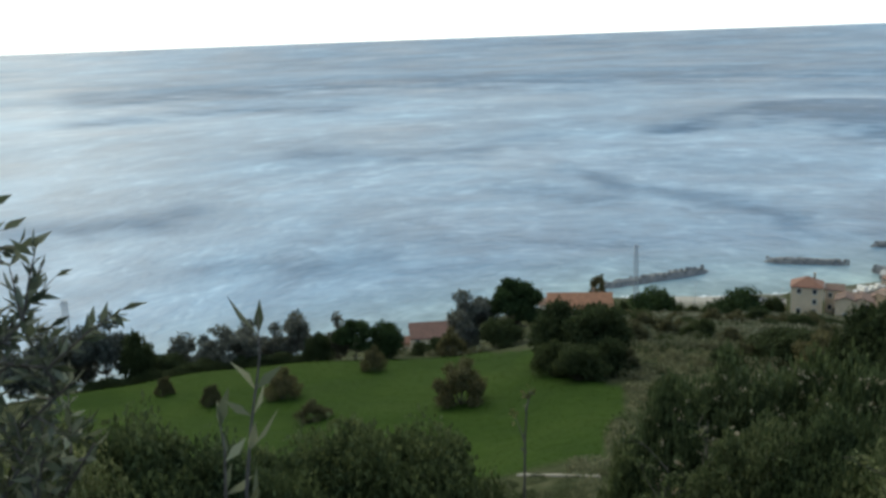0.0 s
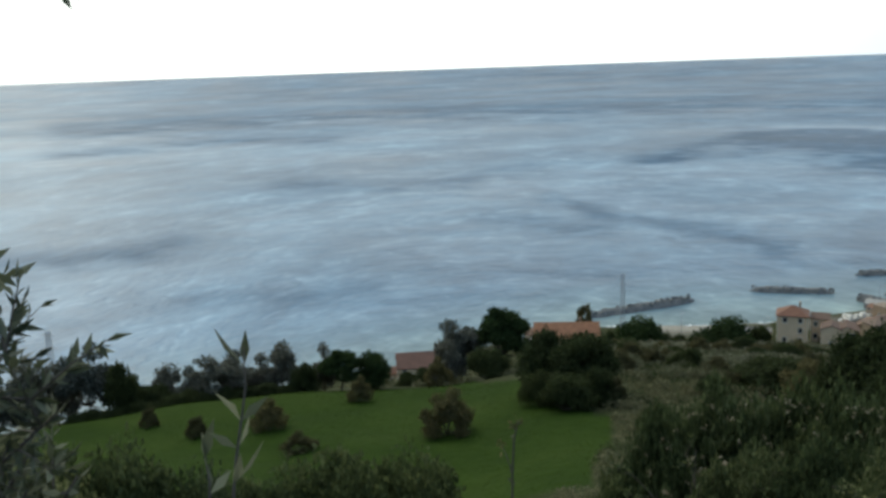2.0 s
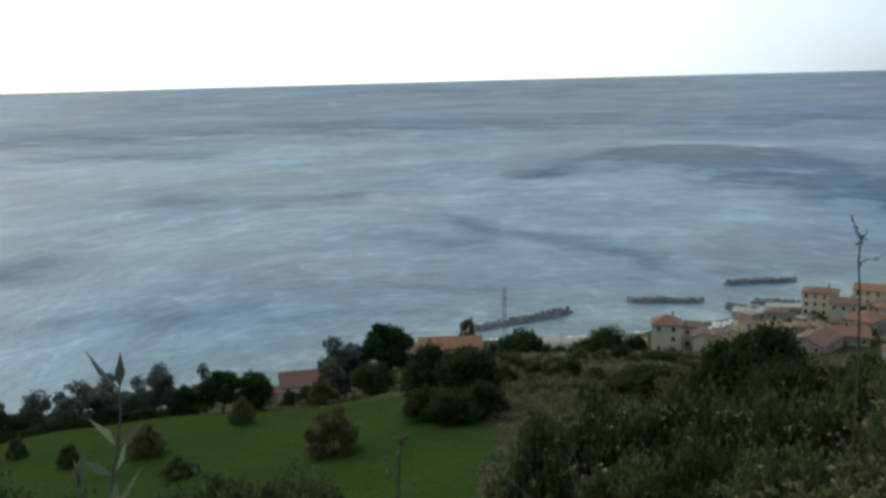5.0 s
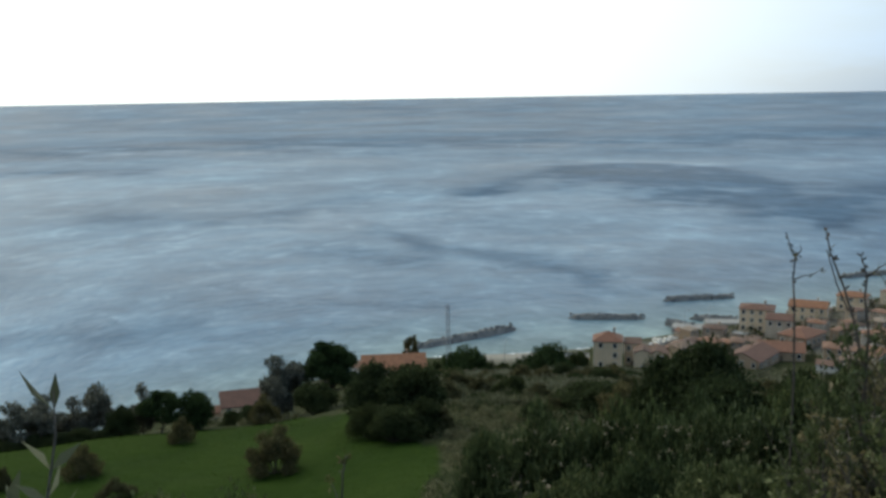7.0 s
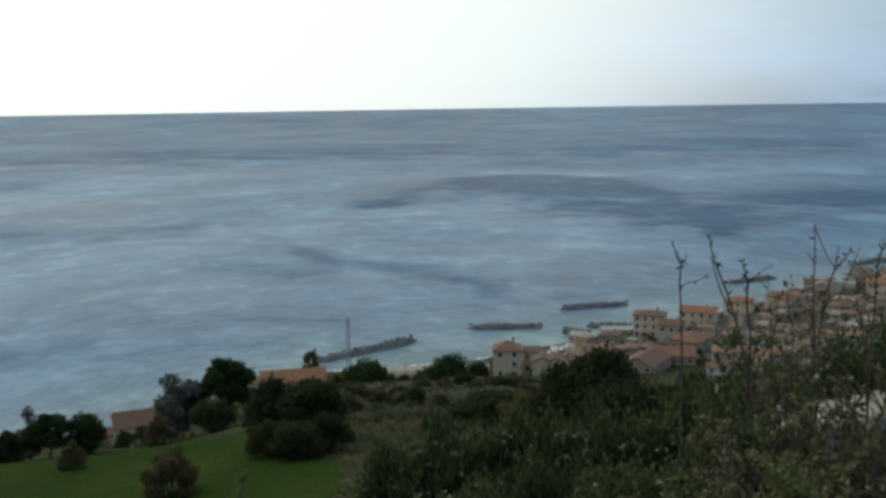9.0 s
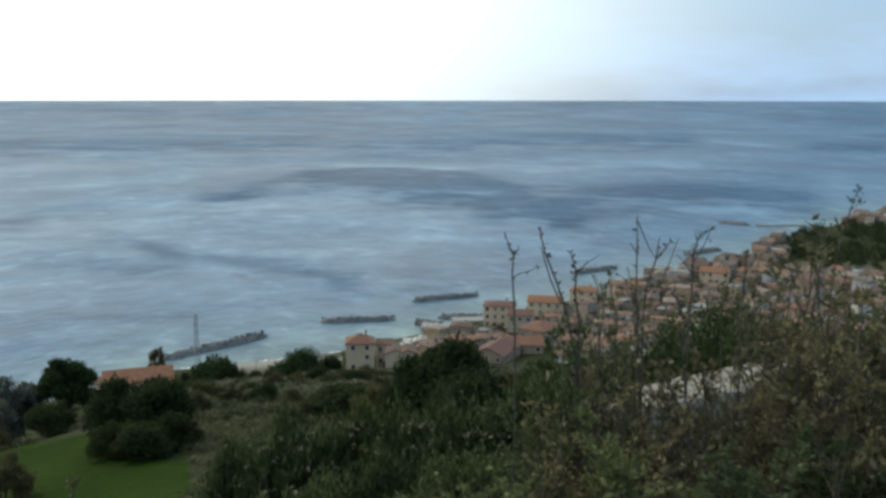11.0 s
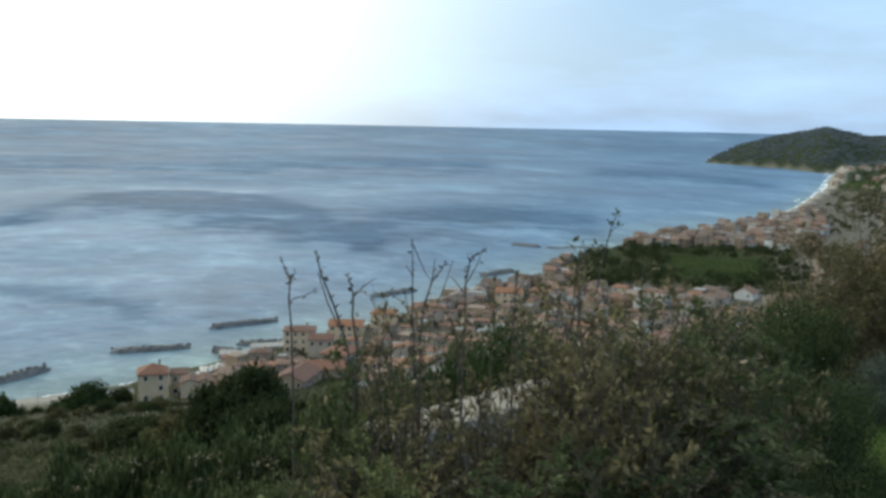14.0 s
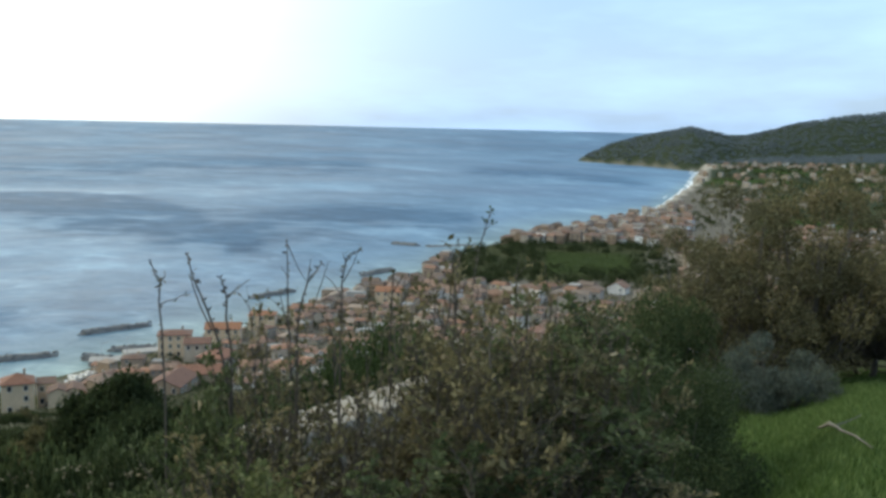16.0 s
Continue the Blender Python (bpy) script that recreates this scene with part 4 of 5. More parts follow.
house("terraced_house", at(-24.4, 323, 5.2), 66, 9.0, 7.5, 6.8, 2, "gable", "cream two-storey house with a pale tile roof", "beach houses", OCHRE, 1.4, 14)
house("beach_cafe", at(-19.6, 330, 4.0), -20, 9.0, 5.0, 3.2, 1, "flat", "low cream building behind the beach", "beach houses", OCHRE, 0.4, 15, False)
house("roadside_house", at(-8.3, 308, 4.6), -6, 21.0, 12.0, 6.5, 2, "gable", "long house with a broad orange tile roof", "beach houses", OCHRE, 3.4, 16, tiles=ORANGE_TILES)
house("roadside_house", at(-6.3, 316, 4.2), -8, 6.0, 8.0, 5.0, 1, "gable", "small pale house at the end of the long roof", "beach houses", WHITEWASH, 1.3, 17, False)
house("roadside_house", at(0.6, 262, 10.2), 4, 15.5, 10.0, 6.2, 2, "gable", "long cream house with a brown tile roof", "beach houses", OCHRE, 3.0, 18, sunk=5.0, tiles=BROWN_TILES)
house("roadside_house", at(2.4, 264, 9.0), 8, 4.5, 6.0, 4.8, 1, "gable", "low pink wing of the long cream house", "beach houses", PLASTER, 1.0, 19, sunk=5.0, tiles=BROWN_TILES)
house("villa", at(-56.6, 540, 5.0), 20, 11.0, 10.0, 6.0, 2, "gable", "bright yellow villa with a pale gable", "", WHITEWASH, 3.0, 20)

# ---- town ----
TOWN = [house("town_house", at(-40, 470, 3 - 400), 0, w, l, h, st, roof, "plastered town house with a clay tile roof" if roof != "flat" else "plastered town house with a flat terrace roof", "houses of the town", None, 1.3, 30 + i, i % 2 == 0, 3.0)
        for i, (w, l, h, st, roof) in enumerate(((9, 8, 6.2, 2, "gable"), (11, 9, 8.8, 3, "gable"), (8, 8, 6.4, 2, "hip"), (12, 8, 6.0, 2, "gable"), (9, 9, 7.5, 2, "flat"), (7.5, 7, 8.6, 3, "hip")))]


LANDMARKS = []


def landmark(az, d, turn, w, l, h, storeys, roof, label, walls, rise, seed, tiles):
    p = on_ground(az, d)
    LANDMARKS.append((p, max(w, l) * 0.62))
    house("town_house", p, turn, w, l, h, storeys, roof, label, "houses by the harbour", walls, rise, seed, True, 3.0, tiles)


landmark(-30.1, 396, -34, 13.0, 10.0, 9.5, 3, "hip", "tall cream house with a brown hipped roof by the harbour", OCHRE, 1.4, 61, BROWN_TILES)
landmark(-32.9, 420, -40, 15.0, 10.0, 6.4, 2, "gable", "yellow house with a broad orange tile roof", OCHRE, 2.0, 62, ORANGE_TILES)
landmark(-29.9, 328, 38, 17.0, 12.0, 3.4, 1, "gable", "low house under a wide brown-red tile roof", PLASTER, 2.4, 63, BROWN_TILES)
landmark(-31.5, 341, -30, 15.0, 11.0, 3.6, 1, "gable", "low house under a wide red-brown tile roof", PLASTER, 2.2, 64, RED_TILES)
landmark(-32.6, 366, 30, 15.0, 11.0, 4.6, 1, "hip", "wide house with a red-brown hipped roof", PLASTER, 2.0, 65, RED_TILES)
landmark(-31.4, 380, -36, 10.0, 9.0, 7.5, 2, "gable", "dusky pink house with a brown roof", PLASTER, 1.6, 66, BROWN_TILES)
landmark(-42.8, 500, -50, 14.0, 10.0, 6.4, 2, "gable", "cream house with a broad orange roof in the town", OCHRE, 2.0, 67, ORANGE_TILES)
landmark(-35.2, 446, -44, 12.0, 9.0, 6.6, 2, "hip", "cream house with an orange hipped roof near the water", OCHRE, 1.6, 68, ORANGE_TILES)


def in_valley(az, d):
    return -60.2 < az < -46.3 and 535 < d < 765


def build_town():
    rng = random.Random(77)
    spots = []
    d = 320.0
    while d < 720:
        az = -25.2 - rng.uniform(0, 1.2)
        while az > -66:
            step = math.degrees(rng.uniform(8.5, 12.5) / d)
            s = float(shore(az))
            near_edge = 318 + max(0, -33 - az) * 1.6
            if near_edge < d < s - 11 and not in_valley(az, d) and rng.random() < 0.9 and not (-57.6 < az < -55.6 and 500 < d < 552):
                spots.append((az + rng.uniform(-0.25, 0.25), d + rng.uniform(-4, 4)))
            az -= step
        d += rng.uniform(9.5, 13)
    spots = [q for q in spots if all((on_ground(*q) - p).length > r + 5.5 for p, r in LANDMARKS)]
    rng.shuffle(spots)
    spots.sort(key=lambda q: q[1] + rng.uniform(0, 40))
    used = 0
    for az, d in spots[:285]:
        k = rng.choice((0, 0, 0, 1, 2, 2, 3, 3, 4, 5))
        slope = -58 if az > -44 else -72
        m = Matrix.Translation(on_ground(az, d)) @ Matrix.Rotation(radians(slope + rng.choice((0, 90)) + rng.uniform(-25, 25)), 4, "Z") @ Matrix.Diagonal((rng.uniform(0.5, 1.15), rng.uniform(0.55, 1.0), rng.uniform(0.45, 1.05), 1))
        if used < 6:
            TOWN[used].matrix_basis = m
        else:
            copy_thing(TOWN[k], m)
        used += 1
    far = spots[285:]
    # farther houses: along the shore and over the plain
    for _ in range(3000):
        az = -rng.uniform(46, 76)
        d = 760 * math.exp(rng.random() ** 1.1 * 1.12)
        s = float(shore(az))
        if d > 1050 and d > float(shore(az + (1.5 if d > 1250 else 0.9))):
            continue
        if az < -60.5:
            d = rng.choice((rng.uniform(520, 900), rng.uniform(900, 2350), rng.uniform(1500, 2350)))
        if d < s - 14 - 0.02 * d and not in_valley(az, d) and (az > -56.5 or d < 1000 or rng.random() < 0.45) and (az > -60.5 or wave_noise(at(az, d).x, at(az, d).y, 80.0) > 0.05 or rng.random() < 0.12):
            far.append((az, d))
    walls, roofs, flats, panes = Shape(), Shape(), Shape(), Shape()
    for az, d in far:
        p = on_ground(az, d)
        w, l, h = rng.uniform(6, 11), rng.uniform(5.5, 8.5), rng.uniform(3.5, 8.0)
        turn = radians((-58 if az > -44 else -78) + rng.choice((0, 90)) + rng.uniform(-15, 15))
        c, s = math.cos(turn), math.sin(turn)

        def put(x, y, z):
            return (p.x + c * x - s * y, p.y + s * x + c * y, p.z + z)
        base = [(-w / 2, -l / 2), (w / 2, -l / 2), (w / 2, l / 2), (-w / 2, l / 2)]
        walls.raw([put(*q, -2) for q in base] + [put(*q, h) for q in base], [(0, 1, 5, 4), (1, 2, 6, 5), (2, 3, 7, 6), (3, 0, 4, 7), (4, 5, 6, 7)])
        if rng.random() < 0.88:
            W, L = w / 2 + 0.4, l / 2 + 0.4
            roofs.raw([put(-W, -L, h - 0.1), put(W, -L, h - 0.1), put(W, L, h - 0.1), put(-W, L, h - 0.1), put(-W * 0.8, 0, h + 1.6), put(W * 0.8, 0, h + 1.6)], [(0, 1, 5, 4), (2, 3, 4, 5), (1, 2, 5), (3, 0, 4), (3, 2, 1, 0)])
        else:
            flats.raw([put(x * 0.9, y * 0.9, h + 0.05) for x, y in base] + [put(x * 0.9, y * 0.9, h + 0.5) for x, y in base], [(0, 1, 5, 4), (1, 2, 6, 5), (2, 3, 7, 6), (3, 0, 4, 7), (4, 5, 6, 7)])
        for y in (-l / 2 - 0.04, l / 2 + 0.04):
            for x in (-w / 4, w / 4):
                for z in (1.2, 3.9):
                    if z + 1.4 < h:
                        panes.raw([put(x - 0.5, y, z), put(x + 0.5, y, z), put(x + 0.5, y, z + 1.3), put(x - 0.5, y, z + 1.3)], [(0, 1, 2, 3)])
    ob = thing("distant_town", (0, 0, 0), "distant town of cream houses with clay roofs along the bay", "town", kind="stuff")
    part("walls", walls.mesh("walls", FAR_WALL), ob)
    part("roofs", roofs.mesh("roofs", FAR_ROOF), ob)
    part("flat_roofs", flats.mesh("flat_roofs", CONCRETE), ob)
    part("panes", panes.mesh("panes", GLASS), ob)


def islands(name, stops, rough):
    m, t, p = shader(name)
    g = t.nodes.new("ShaderNodeNewGeometry")
    n = noisy(t, 0.5)
    col = blend(t, 1.0, ramp(t, g.outputs["Random Per Island"], stops), ramp(t, n, [(0.3, (0.8, 0.8, 0.8)), (0.7, (1.1, 1.1, 1.1))]), "MULTIPLY")
    t.links.new(col, p.inputs["Base Color"])
    p.inputs["Roughness"].default_value = rough
    return m


FAR_WALL = islands("far_plaster", [(0.0, (0.36, 0.26, 0.165)), (0.25, (0.22, 0.15, 0.095)), (0.6, (0.40, 0.33, 0.25)), (0.86, (0.42, 0.37, 0.30)), (1.0, (0.82, 0.79, 0.72))], 0.9)
FAR_ROOF = islands("far_clay_tiles", [(0.0, (0.21, 0.105, 0.062)), (0.4, (0.19, 0.125, 0.085)), (0.7, (0.10, 0.066, 0.048)), (1.0, (0.25, 0.20, 0.155))], 0.9)
build_town()


# ---- woods and scrub ----
def scatter(name, label, spots, per, size, leaf, material, seed, flat=0.75):
    """Low growth nobody could count: leaf clumps over the ground, in one mesh."""
    rng = np.random.default_rng(seed)
    pts = []
    for az, d, s in spots:
        p = np.array(on_ground(az, d))
        w = rng.normal(size=(per, 3))
        w /= np.linalg.norm(w, axis=1, keepdims=True)
        w[:, 2] = np.abs(w[:, 2]) * flat
        pts.append(p + w * size * s * rng.uniform(0.35, 1.0, (per, 1)) ** 0.5)
    pts = np.concatenate(pts)
    v, f = leaves(pts, leaf, rng, 0.35, 0.6)
    return tagged(new(name, mesh_of(name, v, f, material)), label, "scrub", kind="stuff")


def spots(n, seed, az0, az1, d0, d1, test=lambda a, d: True):
    rng = random.Random(seed)
    out = []
    while len(out) < n:
        a, d = rng.uniform(az0, az1), math.sqrt(rng.uniform(d0 * d0, d1 * d1))
        if test(a, d):
            out.append((a, d, rng.uniform(0.5, 1.3)))
    return out


def off_field(a, d):
    return not (64 < d < 138 and float(np.interp(d, FIELD_EDGE_D, FIELD_EDGE_AZ)) - 0.4 < a < 24)


scatter("slope_scrub", "olive-brown scrub covering the slope", spots(1500, 1, -62, -8, 120, 200, off_field), 80, 1.7, 0.4, SCRUB, 1)
scatter("upper_scrub", "olive-green scrub on the upper slope", spots(900, 31, -62, -8, 58, 125, off_field), 190, 1.6, 0.24, SCRUB, 31)
scatter("dry_scrub", "tan dry grass and scrub on the brow of the slope", spots(1700, 21, -40, -8, 150, 320, off_field), 60, 1.7, 0.5, DRY_SCRUB, 21)
scatter("dark_scrub", "dark evergreen scrub on the slope", spots(300, 2, -62, -9, 60, 320, off_field), 170, 1.9, 0.3, OAK, 2)
scatter("lower_scrub", "scrub between the field and the shore", spots(260, 3, -8, 32, 140, 290), 80, 1.5, 0.5, SCRUB, 3)
scatter("near_scrub", "tangled brown scrub on the bank below", spots(300, 4, -60, 30, 24, 62), 700, 1.1, 0.085, SCRUB, 4)
scatter("near_dark_scrub", "dark scrub on the bank below", spots(330, 5, -60, 30, 18, 62), 800, 1.25, 0.075, OAK, 5)
scatter("valley_woods", "dark trees round the valley field", spots(330, 6, -60.2, -46.3, 556, 765, lambda a, d: not (-57.4 < a < -52 and 618 < d < 712)), 110, 4.2, 1.1, OAK, 6, 1.2)
scatter("town_trees", "trees among the houses of the town", spots(900, 7, -64, -25.5, 330, 640, lambda a, d: d < float(shore(a)) - 12), 60, 2.5, 0.8, OAK, 7, 1.4)
scatter("plain_woods", "dark woods on the plain behind the bay", spots(900, 8, -78, -58.5, 420, 2300, lambda a, d: d < float(shore(a + 1.2)) - 60), 60, 5.5, 2.0, OAK, 8, 1.0)
scatter("hill_woods", "evergreen woods on the cape and hills", spots(5200, 9, -80, -54.2, 2420, 3400, lambda a, d: ground_z(a, d) > 9), 20, 7.0, 4.2, HAZY_MACCHIA, 9, 0.45)

# ---- trees round the field ----
T_EDGE = "trees along the field's edge"
for kind, az, d, top, wide, name, label in (
        ("grey_a", 24.0, 142, -15.2, 7.0, "grey_tree", "grey-green airy tree with bare lower limbs"),
        ("umbrella_grey", 20.7, 142, -15.0, 8.2, "grey_tree", "grey-green airy tree with bare lower limbs"),
        ("grey_a", 22.4, 146, -15.6, 6.5, "grey_tree", "grey-green airy tree with bare lower limbs"),
        ("grey_b", 25.6, 143, -14.9, 7.5, "grey_tree", "grey-green airy tree with bare lower limbs"),
        ("grey_a", 16.4, 146, -16.6, 6.2, "grey_tree", "grey-green airy tree with bare lower limbs"),
        ("grey_b", 12.0, 146, -16.3, 7.0, "grey_tree", "grey-green airy tree with bare lower limbs"),
        ("oak_b", 14.6, 137, -18.2, 5.0, "evergreen_tree", "low dark evergreen tree"),
        ("oak_a", 11.8, 137, -18.3, 4.6, "evergreen_tree", "low dark evergreen tree"),
        ("oak_a", 18.8, 138, -16.0, 4.8, "evergreen_tree", "dark dense evergreen tree"),
        ("oak_b", 17.2, 140, -17.6, 5.5, "evergreen_tree", "low dark evergreen tree"),
        ("grey_b", 15.0, 141, -16.9, 5.0, "grey_tree", "grey-green airy tree with bare lower limbs"),
        ("umbrella_grey", 13.2, 139, -16.4, 8.5, "grey_tree", "wide grey-green tree over the hedge"),
        ("grey_b", 10.6, 141, -16.5, 5.5, "grey_tree", "grey-green airy tree with bare lower limbs"),
        ("grey_a", 9.3, 140, -15.85, 5.8, "grey_tree", "tall grey-green tree with bare lower limbs"),
        ("oak_a", 8.1, 136, -17.2, 4.0, "evergreen_tree", "dark dense evergreen tree"),
        ("grey_b", 6.9, 142, -16.2, 4.6, "grey_tree", "grey-green airy tree with bare lower limbs"),
        ("umbrella", 5.8, 138, -16.8, 6.6, "pine_tree", "dark flat-topped umbrella pine"),
        ("oak_a", 1.6, 150, -18.2, 4.0, "evergreen_tree", "low dark tree before the long house"),
        ("oak_b", 0.4, 148, -18.0, 4.5, "evergreen_tree", "low dark tree before the long house"),
        ("pine_b", 3.7, 138, -16.9, 5.2, "pine_tree", "green round-topped pine beside the field"),
        ("umbrella_grey", -1.7, 150, -15.2, 8.0, "grey_tree", "grey-brown bare-limbed tree beside the pine"),
        ("grey_a", -0.9, 146, -16.4, 5.5, "grey_tree", "grey-brown bare-limbed tree beside the pine"),
        ("umbrella", -4.3, 152, -14.7, 9.6, "pine_tree", "broad green umbrella pine"),
        ("oak_b", -3.4, 140, -17.0, 6.0, "evergreen_tree", "dark evergreen tree under the pine"),
        ("oak_a", -7.2, 112, -15.8, 7.2, "evergreen_tree", "large dark evergreen oak at the field's corner"),
        ("oak_b", -9.3, 110, -16.1, 7.4, "evergreen_tree", "large dark evergreen oak at the field's corner"),
        ("oak_b", -8.3, 104, -18.6, 5.5, "evergreen_tree", "dark low evergreen oak at the field's corner"),
        ("oak_a", -6.6, 106, -18.2, 4.6, "evergreen_tree", "dark undergrowth tree below the corner oaks"),
        ("oak_b", -8.4, 101, -18.6, 5.0, "evergreen_tree", "dark undergrowth tree below the corner oaks"),
        ("oak_a", -10.0, 104, -18.0, 4.6, "evergreen_tree", "dark undergrowth tree below the corner oaks"),
        ("pine_b", -12.6, 300, -15.2, 17.0, "pine_tree", "round green pine above the beach"),
        ("oak_a", -15.1, 304, -16.05, 8.0, "evergreen_tree", "low dark tree above the beach"),
        ("oak_b", -16.1, 306, -16.1, 6.5, "evergreen_tree", "low dark tree above the beach"),
        ("oak_a", -10.9, 304, -15.9, 7.0, "evergreen_tree", "low dark tree above the beach"),
        ("oak_b", -14.0, 306, -16.0, 7.5, "evergreen_tree", "small dark tree above the beach"),
        ("pine_a", -17.7, 300, -15.0, 17.0, "pine_tree", "round green pine behind the beach"),
        ("oak_b", -19.7, 310, -15.35, 7.0, "evergreen_tree", "small dark round tree behind the beach"),
        ("russet_a", -9.4, 322, -14.4, 6.6, "bare_tree", "brown round tree behind the orange roof"),
        ("oak_a", -27.5, 100, -14.3, 10.4, "evergreen_tree", "tall dark evergreen oak on the slope"),
        ("oak_b", -25.0, 102, -15.3, 6.0, "evergreen_tree", "dark evergreen oak on the slope"),
        ("oak_b", -27.8, 92, -16.6, 7.0, "evergreen_tree", "low dark evergreen oak on the slope"),
        ("oak_a", -32.9, 104, -15.4, 8.5, "evergreen_tree", "dark evergreen oak on the slope"),
        ("oak_b", -36.0, 110, -15.3, 8.0, "evergreen_tree", "dark evergreen oak on the slope"),
        ("oak_b", -20.5, 118, -17.2, 8.0, "evergreen_tree", "rounded evergreen bush tree on the slope"),
        ("russet_a", -22.8, 112, -17.2, 7.0, "evergreen_tree", "olive-brown bush tree on the slope")):
    tall = EYE + d * math.tan(radians(top)) - ground_z(az, d)
    if tall > 15 and kind != "grey_a":
        tall = min(tall, 17)
    plant(kind, az, d, tall, wide * 1.15, name, label, "tree", T_EDGE, 3.5 if d > 295 else 0.5)

for kind, az, foot, top, wide in (("russet_a", -0.7, -22.1, -19.5, 6.4), ("russet_b", 10.4, -21.0, -19.3, 4.6), ("russet_b", 8.6, -22.4, -21.3, 3.8),
                                  ("russet_a", 14.8, -20.9, -19.7, 2.8), ("russet_b", 4.7, -19.8, -18.4, 3.6), ("russet_b", -0.3, -19.2, -17.5, 4.0), ("russet_a", 17.5, -20.0, -18.9, 2.6)):
    d = next(q for q in np.arange(70, 140, 0.5) if math.degrees(math.atan2(ground_z(az, q) - EYE, q)) > foot)
    plant(kind, az, float(d), EYE + d * math.tan(radians(top)) - ground_z(az, float(d)), wide, "field_bush", "olive-brown round bush standing on the grass field", "bush", "bushes on the field", 0.5)
for i in range(16):
    az = 21.5 - 0.85 * i
    plant("oak_b", az, 135.5, 1.5 + 0.4 * math.sin(i * 2.1), 3.4, "hedge_bush", "low dark hedge bush along the field", "bush", "hedge bushes")

# ---- single bushes on the slope ----
slope_rng = random.Random(41)
made_bushes = 0
while made_bushes < 110:
    az, d = slope_rng.uniform(-40, -10.5), math.sqrt(slope_rng.uniform(55 ** 2, 240 ** 2))
    if not off_field(az, d):
        continue
    kind, label = slope_rng.choice(((("russet_a", "olive-brown round bush on the slope"), ("russet_b", "olive-brown round bush on the slope"), ("oak_b", "dark evergreen bush on the slope"))) if d > 140 else (("oak_a", "dark evergreen bush on the slope"), ("oak_b", "dark evergreen bush on the slope"), ("russet_a", "olive-brown round bush on the slope"), ("russet_b", "olive-brown round bush on the slope"), ("pine_b", "green rounded bush on the slope")))
    wide = slope_rng.uniform(2.6, 6.0)
    plant(kind, az, d, wide * slope_rng.uniform(0.5, 0.75), wide, "slope_bush", label, "bush", "bushes on the slope", 0.6)
    made_bushes += 1


# ---- lamps by the harbour ----
def street_lamp(az, d, tall, turn):
    ob = thing("street_lamp", on_ground(az, d), "tall grey street lamp with a curved arm", "lamp", "street lamps", turn)
    part("pole", Shape().tube([(0, 0, -0.5), (0, 0, tall * 0.5), (0, 0, tall)], [0.14, 0.11, 0.08], 8).mesh("pole", STEEL, True), ob)
    part("arm", Shape().tube([(0, 0, tall), (0.35, 0, tall + 0.45), (1.0, 0, tall + 0.6), (1.7, 0, tall + 0.55)], [0.08, 0.07, 0.06, 0.05], 6).mesh("arm", STEEL, True), ob)
    part("lamp_head", Shape().box((1.6, -0.16, tall + 0.42), (2.4, 0.16, tall + 0.62)).mesh("lamp_head", STEEL), ob)


for az, d, tall, turn in ((-19.95, 322, 9.5, 30), (-26.0, 394, 8.5, 0), (-27.4, 402, 8.5, 0), (-15.2, 332, 8.0, 60)):
    street_lamp(az, d, tall, turn)

# ---- the bank in front of the viewpoint ----
def level(az, d, el):
    """Height over the ground, at a bearing and distance, of a sight line el degrees from level."""
    return EYE + d * math.tan(radians(el)) - ground_z(az, d)


THICK = "thicket below the viewpoint"
for kind, az, d, top, wide in (
        ("thicket_a", -35.0, 5.2, -14.9, 0.75), ("thicket_b", -38.6, 5.5, -13.0, 0.9), ("sparse", -40.5, 6.2, -12.6, 1.2), ("thicket_c", -33.8, 5.0, -18.4, 0.8), ("thicket_b", -38.6, 4.3, -17.0, 1.1), ("thicket_a", -52.0, 6.0, -12.2, 1.4), ("thicket_c", -36.8, 5.0, -13.4, 0.8), ("sparse", -40.2, 4.8, -11.8, 1.0),
        ("sparse", -37.4, 5.4, -11.6, 0.9), ("sparse", -43.0, 4.6, -10.9, 0.8), ("thicket_b", -51.8, 4.7, -11.2, 1.0), ("thicket_b", -56.0, 6.0, -11.0, 1.2),
        ("sparse", -51.0, 5.4, -10.8, 1.0), ("sparse", -54.0, 5.6, -10.6, 1.1), ("sparse", -56.8, 5.2, -11.0, 1.0),
        ("sparse", -40.5, 5.2, -11.8, 1.4), ("sparse", -44.0, 5.0, -12.2, 1.4), ("sparse", -47.5, 4.8, -11.0, 1.4), ("sparse", -45.5, 5.6, -11.0, 1.4), ("sparse", -49.5, 5.5, -10.2, 1.3), ("sparse", -47.0, 5.8, -12.2, 1.3), ("thicket_b", -50.5, 5.2, -11.3, 1.4),
        ("thicket_b", -53.5, 5.0, -11.9, 1.4), ("thicket_c", -57.0, 5.4, -12.0, 1.5), ("thicket_a", -37.0, 4.0, -19.0, 0.9), ("thicket_c", -42.0, 3.9, -21.5, 1.2),
        ("thicket_a", -48.6, 3.9, -19.0, 1.1), ("dark", -55.0, 4.2, -17.0, 1.3), ("thicket_b", -60.5, 4.6, -18.5, 1.2), ("dark", -62.6, 5.2, -19.5, 0.9)):
    shrub(kind, az, d, level(az, d, top) * (1.15 if az < -46 and top > -14 else 1.05), wide, "thicket_shrub", "brown-green thicket shrub with thin dry stems", THICK)
